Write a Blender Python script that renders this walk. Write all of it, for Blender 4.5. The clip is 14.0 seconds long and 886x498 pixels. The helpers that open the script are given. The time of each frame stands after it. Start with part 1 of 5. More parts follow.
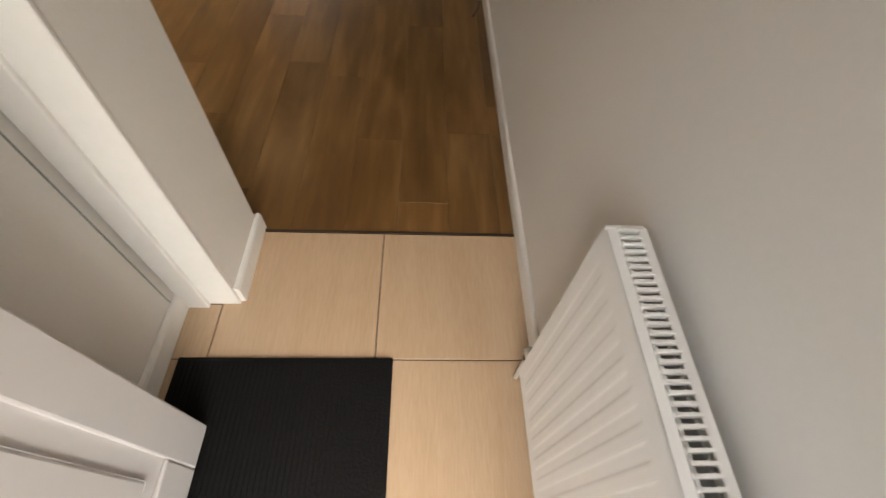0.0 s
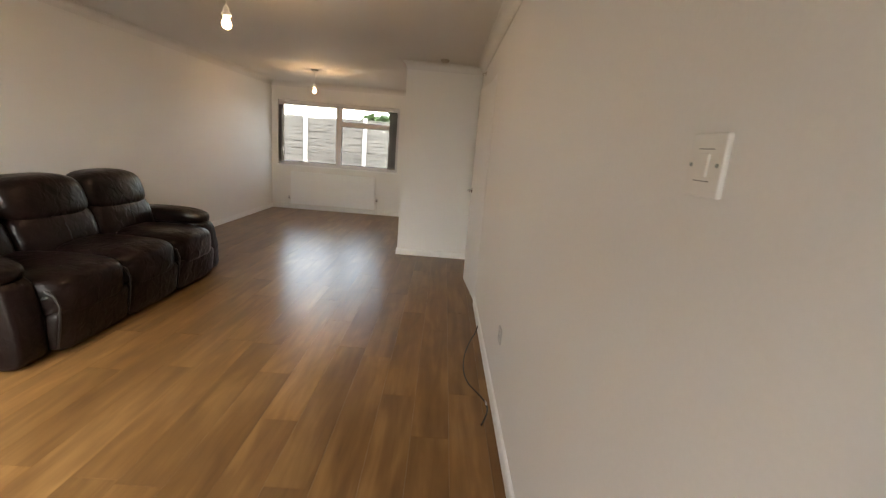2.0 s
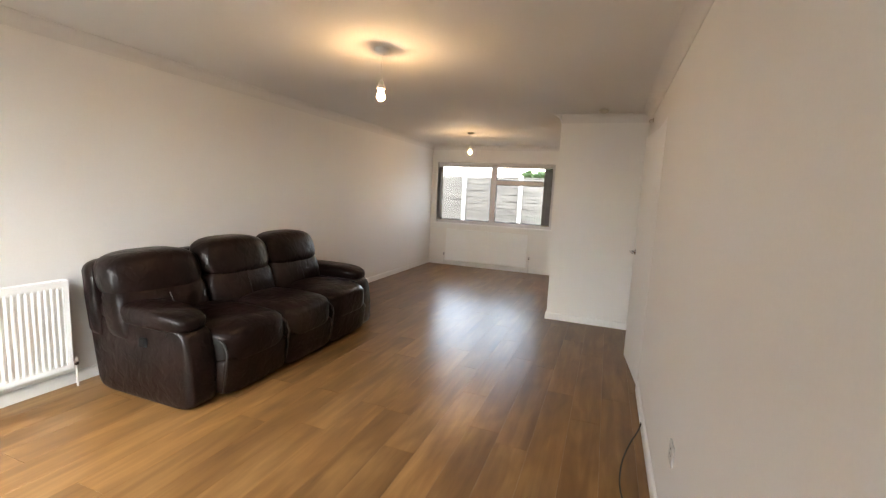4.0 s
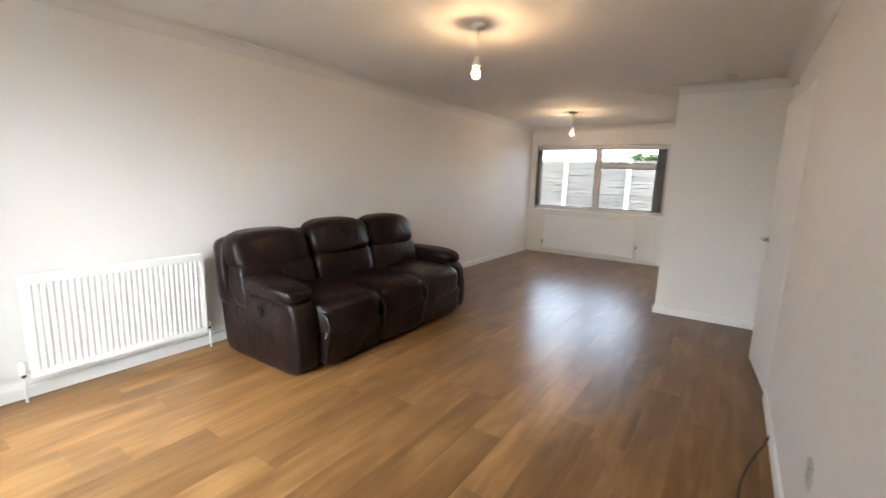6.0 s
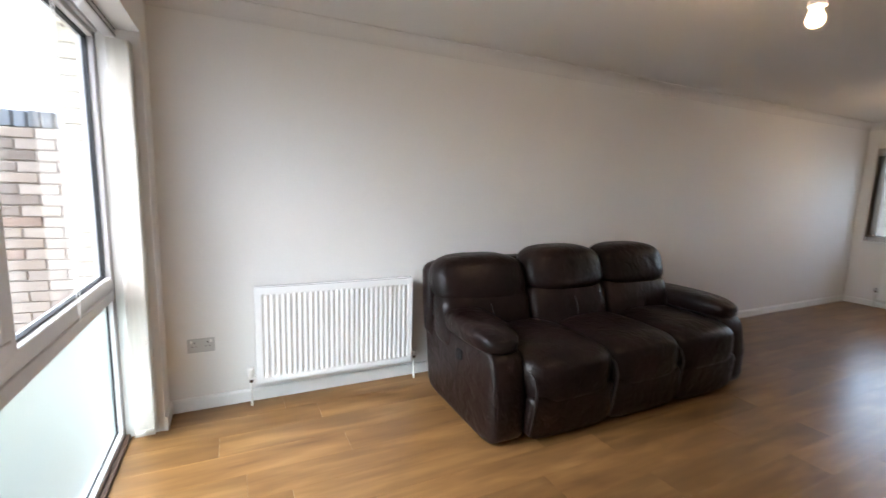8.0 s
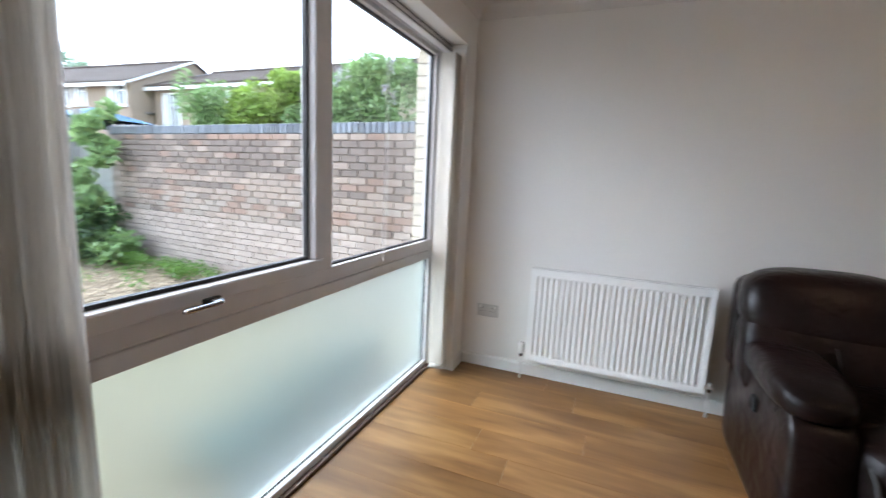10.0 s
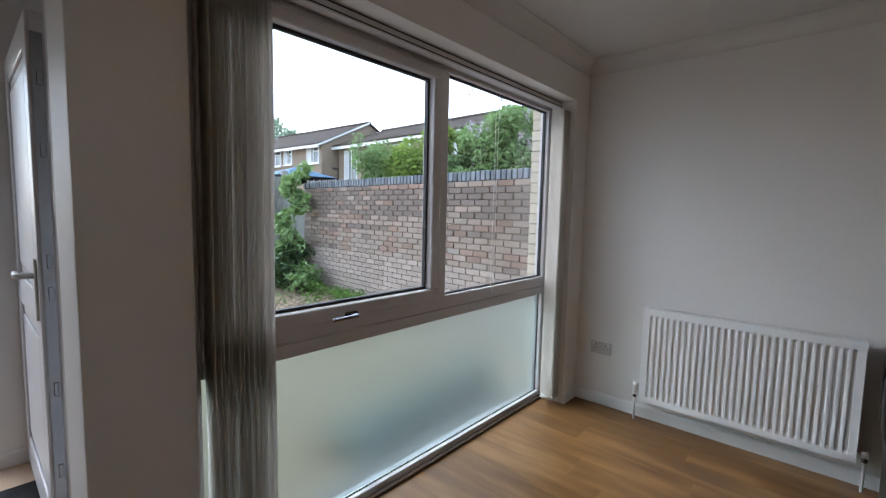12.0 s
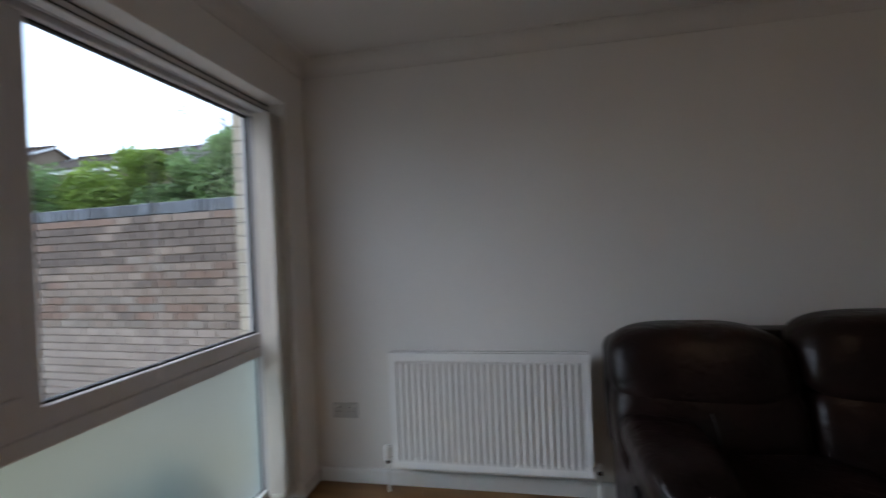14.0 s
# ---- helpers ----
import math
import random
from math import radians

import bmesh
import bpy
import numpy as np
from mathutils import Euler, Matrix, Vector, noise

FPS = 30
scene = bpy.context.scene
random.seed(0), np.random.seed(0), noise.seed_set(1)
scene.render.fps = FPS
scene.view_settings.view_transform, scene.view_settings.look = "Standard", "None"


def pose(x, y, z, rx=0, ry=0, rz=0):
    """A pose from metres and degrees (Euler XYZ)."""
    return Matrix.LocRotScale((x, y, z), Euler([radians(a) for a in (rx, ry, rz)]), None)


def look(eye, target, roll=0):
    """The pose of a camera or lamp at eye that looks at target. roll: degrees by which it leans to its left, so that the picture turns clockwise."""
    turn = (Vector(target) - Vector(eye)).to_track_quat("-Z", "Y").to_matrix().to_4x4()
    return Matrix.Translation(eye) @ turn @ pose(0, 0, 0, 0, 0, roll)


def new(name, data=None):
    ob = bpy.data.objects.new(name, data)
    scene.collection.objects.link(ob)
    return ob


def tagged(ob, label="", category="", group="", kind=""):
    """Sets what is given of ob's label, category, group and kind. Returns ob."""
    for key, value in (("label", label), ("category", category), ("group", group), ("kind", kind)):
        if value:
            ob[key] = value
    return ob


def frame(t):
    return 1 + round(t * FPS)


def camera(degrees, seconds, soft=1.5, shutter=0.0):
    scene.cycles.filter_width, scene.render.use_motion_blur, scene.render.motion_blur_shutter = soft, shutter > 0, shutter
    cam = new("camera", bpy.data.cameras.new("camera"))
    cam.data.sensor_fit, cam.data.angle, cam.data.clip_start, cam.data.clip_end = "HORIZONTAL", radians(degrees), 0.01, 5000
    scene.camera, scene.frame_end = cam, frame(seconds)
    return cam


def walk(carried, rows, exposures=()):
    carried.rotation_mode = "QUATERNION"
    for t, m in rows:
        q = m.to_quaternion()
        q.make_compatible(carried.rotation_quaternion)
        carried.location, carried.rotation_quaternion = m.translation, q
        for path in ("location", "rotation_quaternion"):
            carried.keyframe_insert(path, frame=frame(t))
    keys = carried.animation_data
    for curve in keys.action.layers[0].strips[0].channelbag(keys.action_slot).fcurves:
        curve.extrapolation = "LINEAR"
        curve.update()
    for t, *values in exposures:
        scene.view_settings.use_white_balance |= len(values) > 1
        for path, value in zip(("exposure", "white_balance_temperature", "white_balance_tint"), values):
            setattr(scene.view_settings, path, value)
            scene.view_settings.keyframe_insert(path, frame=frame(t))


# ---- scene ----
cam = camera(91.5, 14.0, soft=1.25, shutter=0.38)
PATH = [
    (0, (0.135, 0.347, 1.279), (0.243, 1.482, -0.364), 5.5),
    (0.3, (0.14, 0.336, 1.314), (0.358, 1.517, -0.285), 8.1),
    (0.5, (0.113, 0.353, 1.332), (0.274, 1.71, -0.128), 6.1),
    (0.7, (0.109, 0.386, 1.349), (0.282, 1.852, 0.0), 6.4),
    (1, (0.1, 0.462, 1.352), (0.244, 2.087, 0.195), 8.6),
    (1.3, (0.109, 0.52, 1.378), (0.15, 2.312, 0.49), 5.8),
    (1.5, (0.104, 0.617, 1.387), (0.149, 2.514, 0.756), 4.9),
    (2, (0.112, 0.847, 1.419), (0.138, 2.794, 0.961), 4.7),
    (2.5, (0.145, 0.989, 1.439), (-0.039, 2.947, 1.074), 2.7),
    (3, (0.136, 1.122, 1.458), (-0.432, 3.016, 1.157), 3.0),
    (5.5, (0.212, 1.209, 1.407), (-0.607, 3.018, 1.161), 2.4),
    (6, (0.171, 1.249, 1.393), (-0.921, 2.892, 1.065), 1.9),
    (6.5, (0.063, 1.359, 1.377), (-1.159, 2.917, 1.093), 3.0),
    (7, (-0.12, 1.577, 1.392), (-1.532, 2.951, 1.05), 2.6),
    (9.5, (-0.424, 2.143, 1.327), (-2.398, 1.907, 1.117), 3.8),
    (10, (-0.418, 2.364, 1.294), (-2.251, 1.634, 0.971), 2.7),
    (10.5, (-0.449, 2.448, 1.305), (-2.013, 1.236, 1.016), 3.2),
    (11, (-0.352, 2.644, 1.356), (-1.846, 1.341, 1.094), 3.0),
    (11.5, (-0.275, 2.738, 1.346), (-1.782, 1.442, 1.129), 0.8),
    (12, (-0.241, 2.735, 1.339), (-1.731, 1.412, 1.166), 1.3),
    (12.5, (-0.265, 2.719, 1.332), (-1.759, 1.401, 1.165), -0.6),
    (13, (-0.405, 2.623, 1.34), (-1.984, 1.401, 1.228), 1.6),
    (13.5, (-0.618, 2.531, 1.367), (-2.382, 1.589, 1.324), -0.5),
    (14, (-0.938, 2.641, 1.315), (-2.902, 2.264, 1.299), -2.4),
]
EXPOSURES = [(0, 2.7, 7700, 10), (1, 3.2, 7500, 10), (2, 3.55, 7150, 10), (3, 3.8, 6950, 10), (5.5, 3.93, 6450, 10), (7.2, 3.76, 6050, 10), (9.5, 3.12, 5850, 10), (10.5, 2.82, 5750, 10), (11, 2.5, 5750, 10), (12, 2.13, 5750, 10), (13, 2.03, 5750, 10), (13.5, 2.0, 5750, 10), (14, 1.6, 5700, 10)]
SKY, BULBS = 0.15, 130.0
walk(cam, [(t, look(eye, target, roll)) for t, eye, target, roll in PATH], EXPOSURES)

# ---- world and light ----
world = bpy.data.worlds.new("overcast_sky")
scene.world = world
world.use_nodes = True
wn = world.node_tree.nodes
sky = wn.new("ShaderNodeTexSky")
sky.sky_type = "NISHITA"
sky.sun_disc = False
sky.sun_elevation, sky.sun_rotation = radians(43), radians(173)
sky.air_density, sky.dust_density, sky.ozone_density = 1.0, 0.6, 1.0
grey = wn.new("ShaderNodeHueSaturation")
grey.inputs["Saturation"].default_value = 0.52
world.node_tree.links.new(sky.outputs[0], grey.inputs["Color"])
world.node_tree.links.new(grey.outputs[0], wn["Background"].inputs["Color"])
wn["Background"].inputs["Strength"].default_value = SKY
sun = new("sun", bpy.data.lights.new("sun", "SUN"))
sun.data.energy, sun.data.angle, sun.data.color = 0.68, radians(60), (1.0, 0.97, 0.94)
sun.matrix_world = look((0, 0, 30), (-3.9, 31.9, 0))


# ---- materials ----
def tree(name):
    m = bpy.data.materials.new(name)
    m.use_nodes = True
    return m, m.node_tree.nodes, m.node_tree.links, m.node_tree.nodes["Principled BSDF"]


def surface(name, colour, rough=0.5, spec=0.5, metal=0.0, var=0.08, grain=40.0, stain=1.5, bump=0.05, stretch=(1, 1, 1), per_piece=0.0, island=0.0, tint=None, coat=0.0, rough_var=0.08):
    """A painted, woven, mineral or metal surface: colour with large stains and fine grain, and a fine relief."""
    m, n, l, p = tree(name)
    tc = n.new("ShaderNodeTexCoord")
    mp = n.new("ShaderNodeMapping")
    mp.inputs["Scale"].default_value = stretch
    l.new(tc.outputs["Object"], mp.inputs["Vector"])
    info = n.new("ShaderNodeObjectInfo")
    shift = n.new("ShaderNodeVectorMath")
    shift.operation = "ADD"
    mul = n.new("ShaderNodeMath")
    mul.operation = "MULTIPLY"
    mul.inputs[1].default_value = 37.0 if per_piece else 0.0
    l.new(info.outputs["Random"], mul.inputs[0])
    l.new(mp.outputs[0], shift.inputs[0])
    l.new(mul.outputs[0], shift.inputs[1])
    big, fine = n.new("ShaderNodeTexNoise"), n.new("ShaderNodeTexNoise")
    big.inputs["Scale"].default_value, big.inputs["Detail"].default_value = stain, 4
    fine.inputs["Scale"].default_value, fine.inputs["Detail"].default_value = grain, 6
    for t in (big, fine):
        l.new(shift.outputs[0], t.inputs["Vector"])
    mixv = n.new("ShaderNodeMath")
    mixv.operation = "ADD"
    l.new(big.outputs["Fac"], mixv.inputs[0])
    l.new(fine.outputs["Fac"], mixv.inputs[1])
    ramp = n.new("ShaderNodeMapRange")
    ramp.inputs["From Min"].default_value, ramp.inputs["From Max"].default_value = 0.7, 1.3
    ramp.inputs["To Min"].default_value, ramp.inputs["To Max"].default_value = 0.0, 1.0
    l.new(mixv.outputs[0], ramp.inputs["Value"])
    mix = n.new("ShaderNodeMix")
    mix.data_type = "RGBA"
    other = tint or tuple(c * (1 - 2 * var) for c in colour)
    mix.inputs[6].default_value = (*colour, 1)
    mix.inputs[7].default_value = (*other, 1)
    l.new(ramp.outputs[0], mix.inputs[0])
    out = mix.outputs[2]
    if per_piece or island:
        hsv = n.new("ShaderNodeHueSaturation")
        rng = n.new("ShaderNodeMapRange")
        amount = per_piece or island
        rng.inputs["To Min"].default_value, rng.inputs["To Max"].default_value = 1 - amount, 1 + amount
        if island:
            geo = n.new("ShaderNodeNewGeometry")
            l.new(geo.outputs["Random Per Island"], rng.inputs["Value"])
        else:
            l.new(info.outputs["Random"], rng.inputs["Value"])
        l.new(rng.outputs[0], hsv.inputs["Value"])
        l.new(out, hsv.inputs["Color"])
        out = hsv.outputs[0]
    l.new(out, p.inputs["Base Color"])
    rr = n.new("ShaderNodeMapRange")
    rr.inputs["To Min"].default_value, rr.inputs["To Max"].default_value = max(0.02, rough - rough_var), rough + rough_var
    l.new(big.outputs["Fac"], rr.inputs["Value"])
    l.new(rr.outputs[0], p.inputs["Roughness"])
    p.inputs["Metallic"].default_value = metal
    p.inputs["Specular IOR Level"].default_value = spec
    p.inputs["Coat Weight"].default_value = coat
    if bump:
        b = n.new("ShaderNodeBump")
        b.inputs["Strength"].default_value, b.inputs["Distance"].default_value = bump, 0.01
        l.new(fine.outputs["Fac"], b.inputs["Height"])
        l.new(b.outputs[0], p.inputs["Normal"])
    return m


def laminate(name):
    """Oak laminate: long grain along y, knots, each board of its own tone."""
    m, n, l, p = tree(name)
    tc, info = n.new("ShaderNodeTexCoord"), n.new("ShaderNodeObjectInfo")
    mul = n.new("ShaderNodeVectorMath")
    mul.operation = "SCALE"
    mul.inputs[0].default_value = (13.1, 57.3, 5.0)
    l.new(info.outputs["Random"], mul.inputs["Scale"])
    add = n.new("ShaderNodeVectorMath")
    add.operation = "ADD"
    l.new(tc.outputs["Object"], add.inputs[0])
    l.new(mul.outputs[0], add.inputs[1])
    fac = []
    for scale, stretch, detail, dist in ((1.0, (17, 1.5, 1), 3, 0.5), (1.0, (6, 1.5, 1), 3, 0.6), (1.0, (120, 5, 1), 2, 0.2)):
        mp = n.new("ShaderNodeMapping")
        mp.inputs["Scale"].default_value = stretch
        l.new(add.outputs[0], mp.inputs["Vector"])
        t = n.new("ShaderNodeTexNoise")
        t.inputs["Scale"].default_value, t.inputs["Detail"].default_value, t.inputs["Distortion"].default_value = scale, detail, dist
        l.new(mp.outputs[0], t.inputs["Vector"])
        fac.append(t.outputs["Fac"])
    ramp = n.new("ShaderNodeValToRGB")
    ramp.color_ramp.elements[0].position, ramp.color_ramp.elements[0].color = 0.28, (0.096, 0.044, 0.0148, 1)
    ramp.color_ramp.elements[1].position, ramp.color_ramp.elements[1].color = 0.72, (0.300, 0.168, 0.064, 1)
    e = ramp.color_ramp.elements.new(0.5)
    e.color = (0.180, 0.091, 0.0315, 1)
    m1 = n.new("ShaderNodeMix")
    m1.inputs[0].default_value = 0.6
    l.new(fac[0], m1.inputs[2])
    l.new(fac[1], m1.inputs[3])
    m2 = n.new("ShaderNodeMix")
    m2.inputs[0].default_value = 0.06
    l.new(m1.outputs[0], m2.inputs[2])
    l.new(fac[2], m2.inputs[3])
    l.new(m2.outputs[0], ramp.inputs[0])
    hsv, rng = n.new("ShaderNodeHueSaturation"), n.new("ShaderNodeMapRange")
    rng.inputs["To Min"].default_value, rng.inputs["To Max"].default_value = 0.86, 1.13
    l.new(info.outputs["Random"], rng.inputs["Value"])
    l.new(rng.outputs[0], hsv.inputs["Value"])
    l.new(ramp.outputs[0], hsv.inputs["Color"])
    l.new(hsv.outputs[0], p.inputs["Base Color"])
    rr = n.new("ShaderNodeMapRange")
    rr.inputs["To Min"].default_value, rr.inputs["To Max"].default_value = 0.284, 0.297
    p.inputs["Specular IOR Level"].default_value = 0.33
    l.new(fac[1], rr.inputs["Value"])
    l.new(rr.outputs[0], p.inputs["Roughness"])
    return m


def leather(name):
    """Worn brown leather: fine pebble grain, soft creases, gloss that varies with wear."""
    m, n, l, p = tree(name)
    tc = n.new("ShaderNodeTexCoord")
    cells, soft, wide = n.new("ShaderNodeTexVoronoi"), n.new("ShaderNodeTexNoise"), n.new("ShaderNodeTexNoise")
    cells.inputs["Scale"].default_value = 210
    soft.inputs["Scale"].default_value, soft.inputs["Detail"].default_value, soft.inputs["Distortion"].default_value = 13, 2, 0.5
    wide.inputs["Scale"].default_value, wide.inputs["Detail"].default_value = 4, 5
    for t in (cells, soft, wide):
        l.new(tc.outputs["Object"], t.inputs["Vector"])
    ramp = n.new("ShaderNodeValToRGB")
    ramp.color_ramp.elements[0].position, ramp.color_ramp.elements[0].color = 0.35, (0.0046, 0.0024, 0.0022, 1)
    ramp.color_ramp.elements[1].position, ramp.color_ramp.elements[1].color = 0.68, (0.0122, 0.0059, 0.0049, 1)
    l.new(wide.outputs["Fac"], ramp.inputs[0])
    l.new(ramp.outputs[0], p.inputs["Base Color"])
    rr = n.new("ShaderNodeMapRange")
    rr.inputs["To Min"].default_value, rr.inputs["To Max"].default_value = 0.29, 0.38
    l.new(soft.outputs["Fac"], rr.inputs["Value"])
    l.new(rr.outputs[0], p.inputs["Roughness"])
    p.inputs["Specular IOR Level"].default_value = 0.18
    b1, b2 = n.new("ShaderNodeBump"), n.new("ShaderNodeBump")
    b1.inputs["Strength"].default_value, b1.inputs["Distance"].default_value = 0.6, 0.014
    b2.inputs["Strength"].default_value, b2.inputs["Distance"].default_value = 0.10, 0.001
    l.new(soft.outputs["Fac"], b1.inputs["Height"])
    l.new(cells.outputs["Distance"], b2.inputs["Height"])
    l.new(b1.outputs[0], b2.inputs["Normal"])
    l.new(b2.outputs[0], p.inputs["Normal"])
    return m


def glass(name, rough=0.0, colour=(0.97, 0.99, 0.98)):
    m, n, l, p = tree(name)
    p.inputs["Base Color"].default_value = (*colour, 1)
    p.inputs["Transmission Weight"].default_value = 1.0
    p.inputs["Roughness"].default_value = rough
    p.inputs["IOR"].default_value = 1.45
    if rough:
        t = n.new("ShaderNodeTexNoise")
        t.inputs["Scale"].default_value = 220
        b = n.new("ShaderNodeBump")
        b.inputs["Strength"].default_value, b.inputs["Distance"].default_value = 0.25, 0.002
        l.new(t.outputs["Fac"], b.inputs["Height"])
        l.new(b.outputs[0], p.inputs["Normal"])
    return m


def glow(name, colour, strength):
    m, n, l, p = tree(name)
    p.inputs["Base Color"].default_value = (*colour, 1)
    p.inputs["Emission Color"].default_value = (*colour, 1)
    p.inputs["Emission Strength"].default_value = strength
    return m


WALL = surface("wall_paint", (0.77, 0.75, 0.72), 0.62, var=0.015, grain=90, stain=0.9, bump=0.05)
CEIL = surface("ceiling_paint", (0.70, 0.68, 0.655), 0.75, var=0.015, grain=60, stain=0.7, bump=0.06)
GLOSS = surface("white_gloss_paint", (0.8, 0.79, 0.77), 0.37, var=0.02, grain=30, bump=0.02)
UPVC = surface("white_upvc", (0.62, 0.60, 0.60), 0.37, var=0.02, grain=20, bump=0.01)
ENAMEL = surface("radiator_enamel", (0.82, 0.82, 0.81), 0.37, var=0.015, grain=25, bump=0.01)
PLASTIC = surface("white_plastic", (0.74, 0.72, 0.68), 0.38, var=0.02, grain=30, bump=0.0)
GREYPLASTIC = surface("grey_plastic", (0.50, 0.49, 0.47), 0.35, var=0.02, grain=30, bump=0.0)
OLDPLASTIC = surface("aged_plastic", (0.5, 0.45, 0.38), 0.4, var=0.05, grain=30, bump=0.0)
GASKET = surface("black_gasket", (0.012, 0.012, 0.013), 0.6, var=0.1, bump=0.0)
CHROME = surface("chrome", (0.7, 0.7, 0.72), 0.14, metal=1.0, var=0.04, bump=0.0)
STEEL = surface("zinc_steel", (0.33, 0.37, 0.36), 0.4, metal=1.0, var=0.15, bump=0.02)
COPPER = surface("painted_pipe", (0.74, 0.72, 0.69), 0.4, var=0.05, bump=0.0)
LEATHER = leather("brown_leather")
STITCH = surface("leather_piping", (0.011, 0.007, 0.006), 0.45, var=0.2, grain=150, bump=0.2)
OAK = laminate("oak_laminate")
DARKWOOD = surface("dark_wood_strip", (0.13, 0.075, 0.05), 0.5, var=0.2, grain=40, stretch=(0.3, 6, 6))
JOINT = surface("dark_joint", (0.035, 0.018, 0.009), 0.7, var=0.1)
TILE = surface("cream_tile", (0.60, 0.44, 0.30), 0.37, var=0.07, grain=28, stain=2.5, bump=0.015, stretch=(6, 0.6, 1), per_piece=0.04, tint=(0.52, 0.36, 0.23))
GROUT = surface("grey_grout", (0.16, 0.125, 0.10), 0.8, var=0.1, grain=80)
RUBBER = surface("black_mat", (0.006, 0.006, 0.0065), 0.7, spec=0.2, var=0.2, grain=120, bump=0.3)
def fabric(name, colour, through_light=0.55):
    """A woven cloth that lets some light through."""
    m, n, l, p = tree(name)
    tc, mp, t = n.new("ShaderNodeTexCoord"), n.new("ShaderNodeMapping"), n.new("ShaderNodeTexNoise")
    mp.inputs["Scale"].default_value = (120, 120, 6)
    l.new(tc.outputs["Object"], mp.inputs["Vector"])
    l.new(mp.outputs[0], t.inputs["Vector"])
    t.inputs["Scale"].default_value, t.inputs["Detail"].default_value = 1.0, 5
    mix = n.new("ShaderNodeMix")
    mix.data_type = "RGBA"
    mix.inputs[6].default_value = (*colour, 1)
    mix.inputs[7].default_value = (*(c * 0.82 for c in colour), 1)
    l.new(t.outputs["Fac"], mix.inputs[0])
    l.new(mix.outputs[2], p.inputs["Base Color"])
    p.inputs["Roughness"].default_value = 0.9
    thin = n.new("ShaderNodeBsdfTranslucent")
    l.new(mix.outputs[2], thin.inputs["Color"])
    both = n.new("ShaderNodeMixShader")
    both.inputs[0].default_value = through_light
    l.new(p.outputs[0], both.inputs[1])
    l.new(thin.outputs[0], both.inputs[2])
    l.new(both.outputs[0], n["Material Output"].inputs["Surface"])
    return m


FABRIC = fabric("blind_fabric", (0.93, 0.90, 0.85), 0.70)
# Darker copy of the blind cloth; the backlit look is put into its colour.
BACKLITFABRIC = fabric("backlit_blind_fabric", (0.40, 0.35, 0.30), 0.3)
DARKCHROME = surface("dull_chrome", (0.30, 0.30, 0.32), 0.22, metal=1.0, var=0.06, bump=0.0)
CABLE = surface("black_cable", (0.015, 0.013, 0.012), 0.45, var=0.1, bump=0.0)
GLASS = glass("clear_glass")
FROST = glass("frosted_glass", 0.40, (0.76, 0.90, 0.87))
BULBGLASS = glass("bulb_glass", 0.35, (1.0, 0.97, 0.92))
BULB = glow("bulb_glow", (1.0, 0.64, 0.33), BULBS)
BRICK = surface("weathered_brick", (0.285, 0.22, 0.17), 0.9, var=0.2, grain=45, stain=3, bump=0.5, per_piece=0.12, tint=(0.25, 0.195, 0.158))
BRICKPALE = surface("pale_brick", (0.315, 0.26, 0.212), 0.9, var=0.2, grain=45, stain=3, bump=0.5, per_piece=0.12)
BRICKRED = surface("red_brick", (0.275, 0.182, 0.135), 0.9, var=0.2, grain=45, stain=4, bump=0.5, per_piece=0.14)
BRICKDARK = surface("sooty_brick", (0.195, 0.150, 0.122), 0.92, var=0.2, grain=45, stain=4, bump=0.5, per_piece=0.12)
BRICKJOIN = surface("brick_joined", (0.315, 0.255, 0.205), 0.9, var=0.2, grain=45, stain=3, bump=0.5, island=0.15, tint=(0.32, 0.26, 0.22))
MORTAR = surface("mortar", (0.255, 0.212, 0.178), 0.95, var=0.15, grain=60, bump=0.4)
BLUEBRICK = surface("blue_coping_brick", (0.135, 0.152, 0.175), 0.6, var=0.2, grain=40, bump=0.3, per_piece=0.5)
CREAMMORTAR = surface("cream_mortar", (0.40, 0.355, 0.285), 0.95, var=0.15, grain=60, bump=0.3)
CREAMBRICK = surface("cream_brick", (0.56, 0.49, 0.37), 0.9, var=0.12, grain=50, stain=4, bump=0.4, per_piece=0.12)
HOUSEBRICK = surface("house_brick", (0.33, 0.255, 0.19), 0.95, var=0.2, grain=14, stain=1.0, bump=0.1, stretch=(1, 1, 3))
ROOF = surface("roof_tile", (0.070, 0.052, 0.040), 0.9, spec=0.2, var=0.15, grain=8, stain=0.7, bump=0.2)
ROOFTILES = surface("roof_tiles_loose", (0.070, 0.052, 0.040), 0.9, spec=0.2, var=0.15, grain=8, stain=0.7, bump=0.2, island=0.18)
PAINTWHITE = surface("white_joinery", (0.8, 0.8, 0.8), 0.45, var=0.04)
DARKPANE = surface("dark_window_pane", (0.10, 0.115, 0.13), 0.06, var=0.3, grain=3, bump=0.0)
CURTAIN = surface("net_curtain", (0.62, 0.63, 0.64), 0.9, var=0.1, stretch=(8, 8, 0.3))
# Near-black wood: the shade between fence slats put into the colour.
FENCESHADE = surface("fence_gap_shade", (0.04, 0.036, 0.03), 0.95, var=0.25, grain=60)
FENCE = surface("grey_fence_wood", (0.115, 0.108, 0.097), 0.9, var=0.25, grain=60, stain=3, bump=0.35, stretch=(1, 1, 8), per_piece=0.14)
PALEFENCE = surface("pale_fence_wood", (0.33, 0.315, 0.29), 0.9, var=0.2, grain=60, stain=3, bump=0.35, stretch=(1, 1, 8), per_piece=0.14)
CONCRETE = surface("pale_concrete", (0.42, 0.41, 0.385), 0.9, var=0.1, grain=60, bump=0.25)
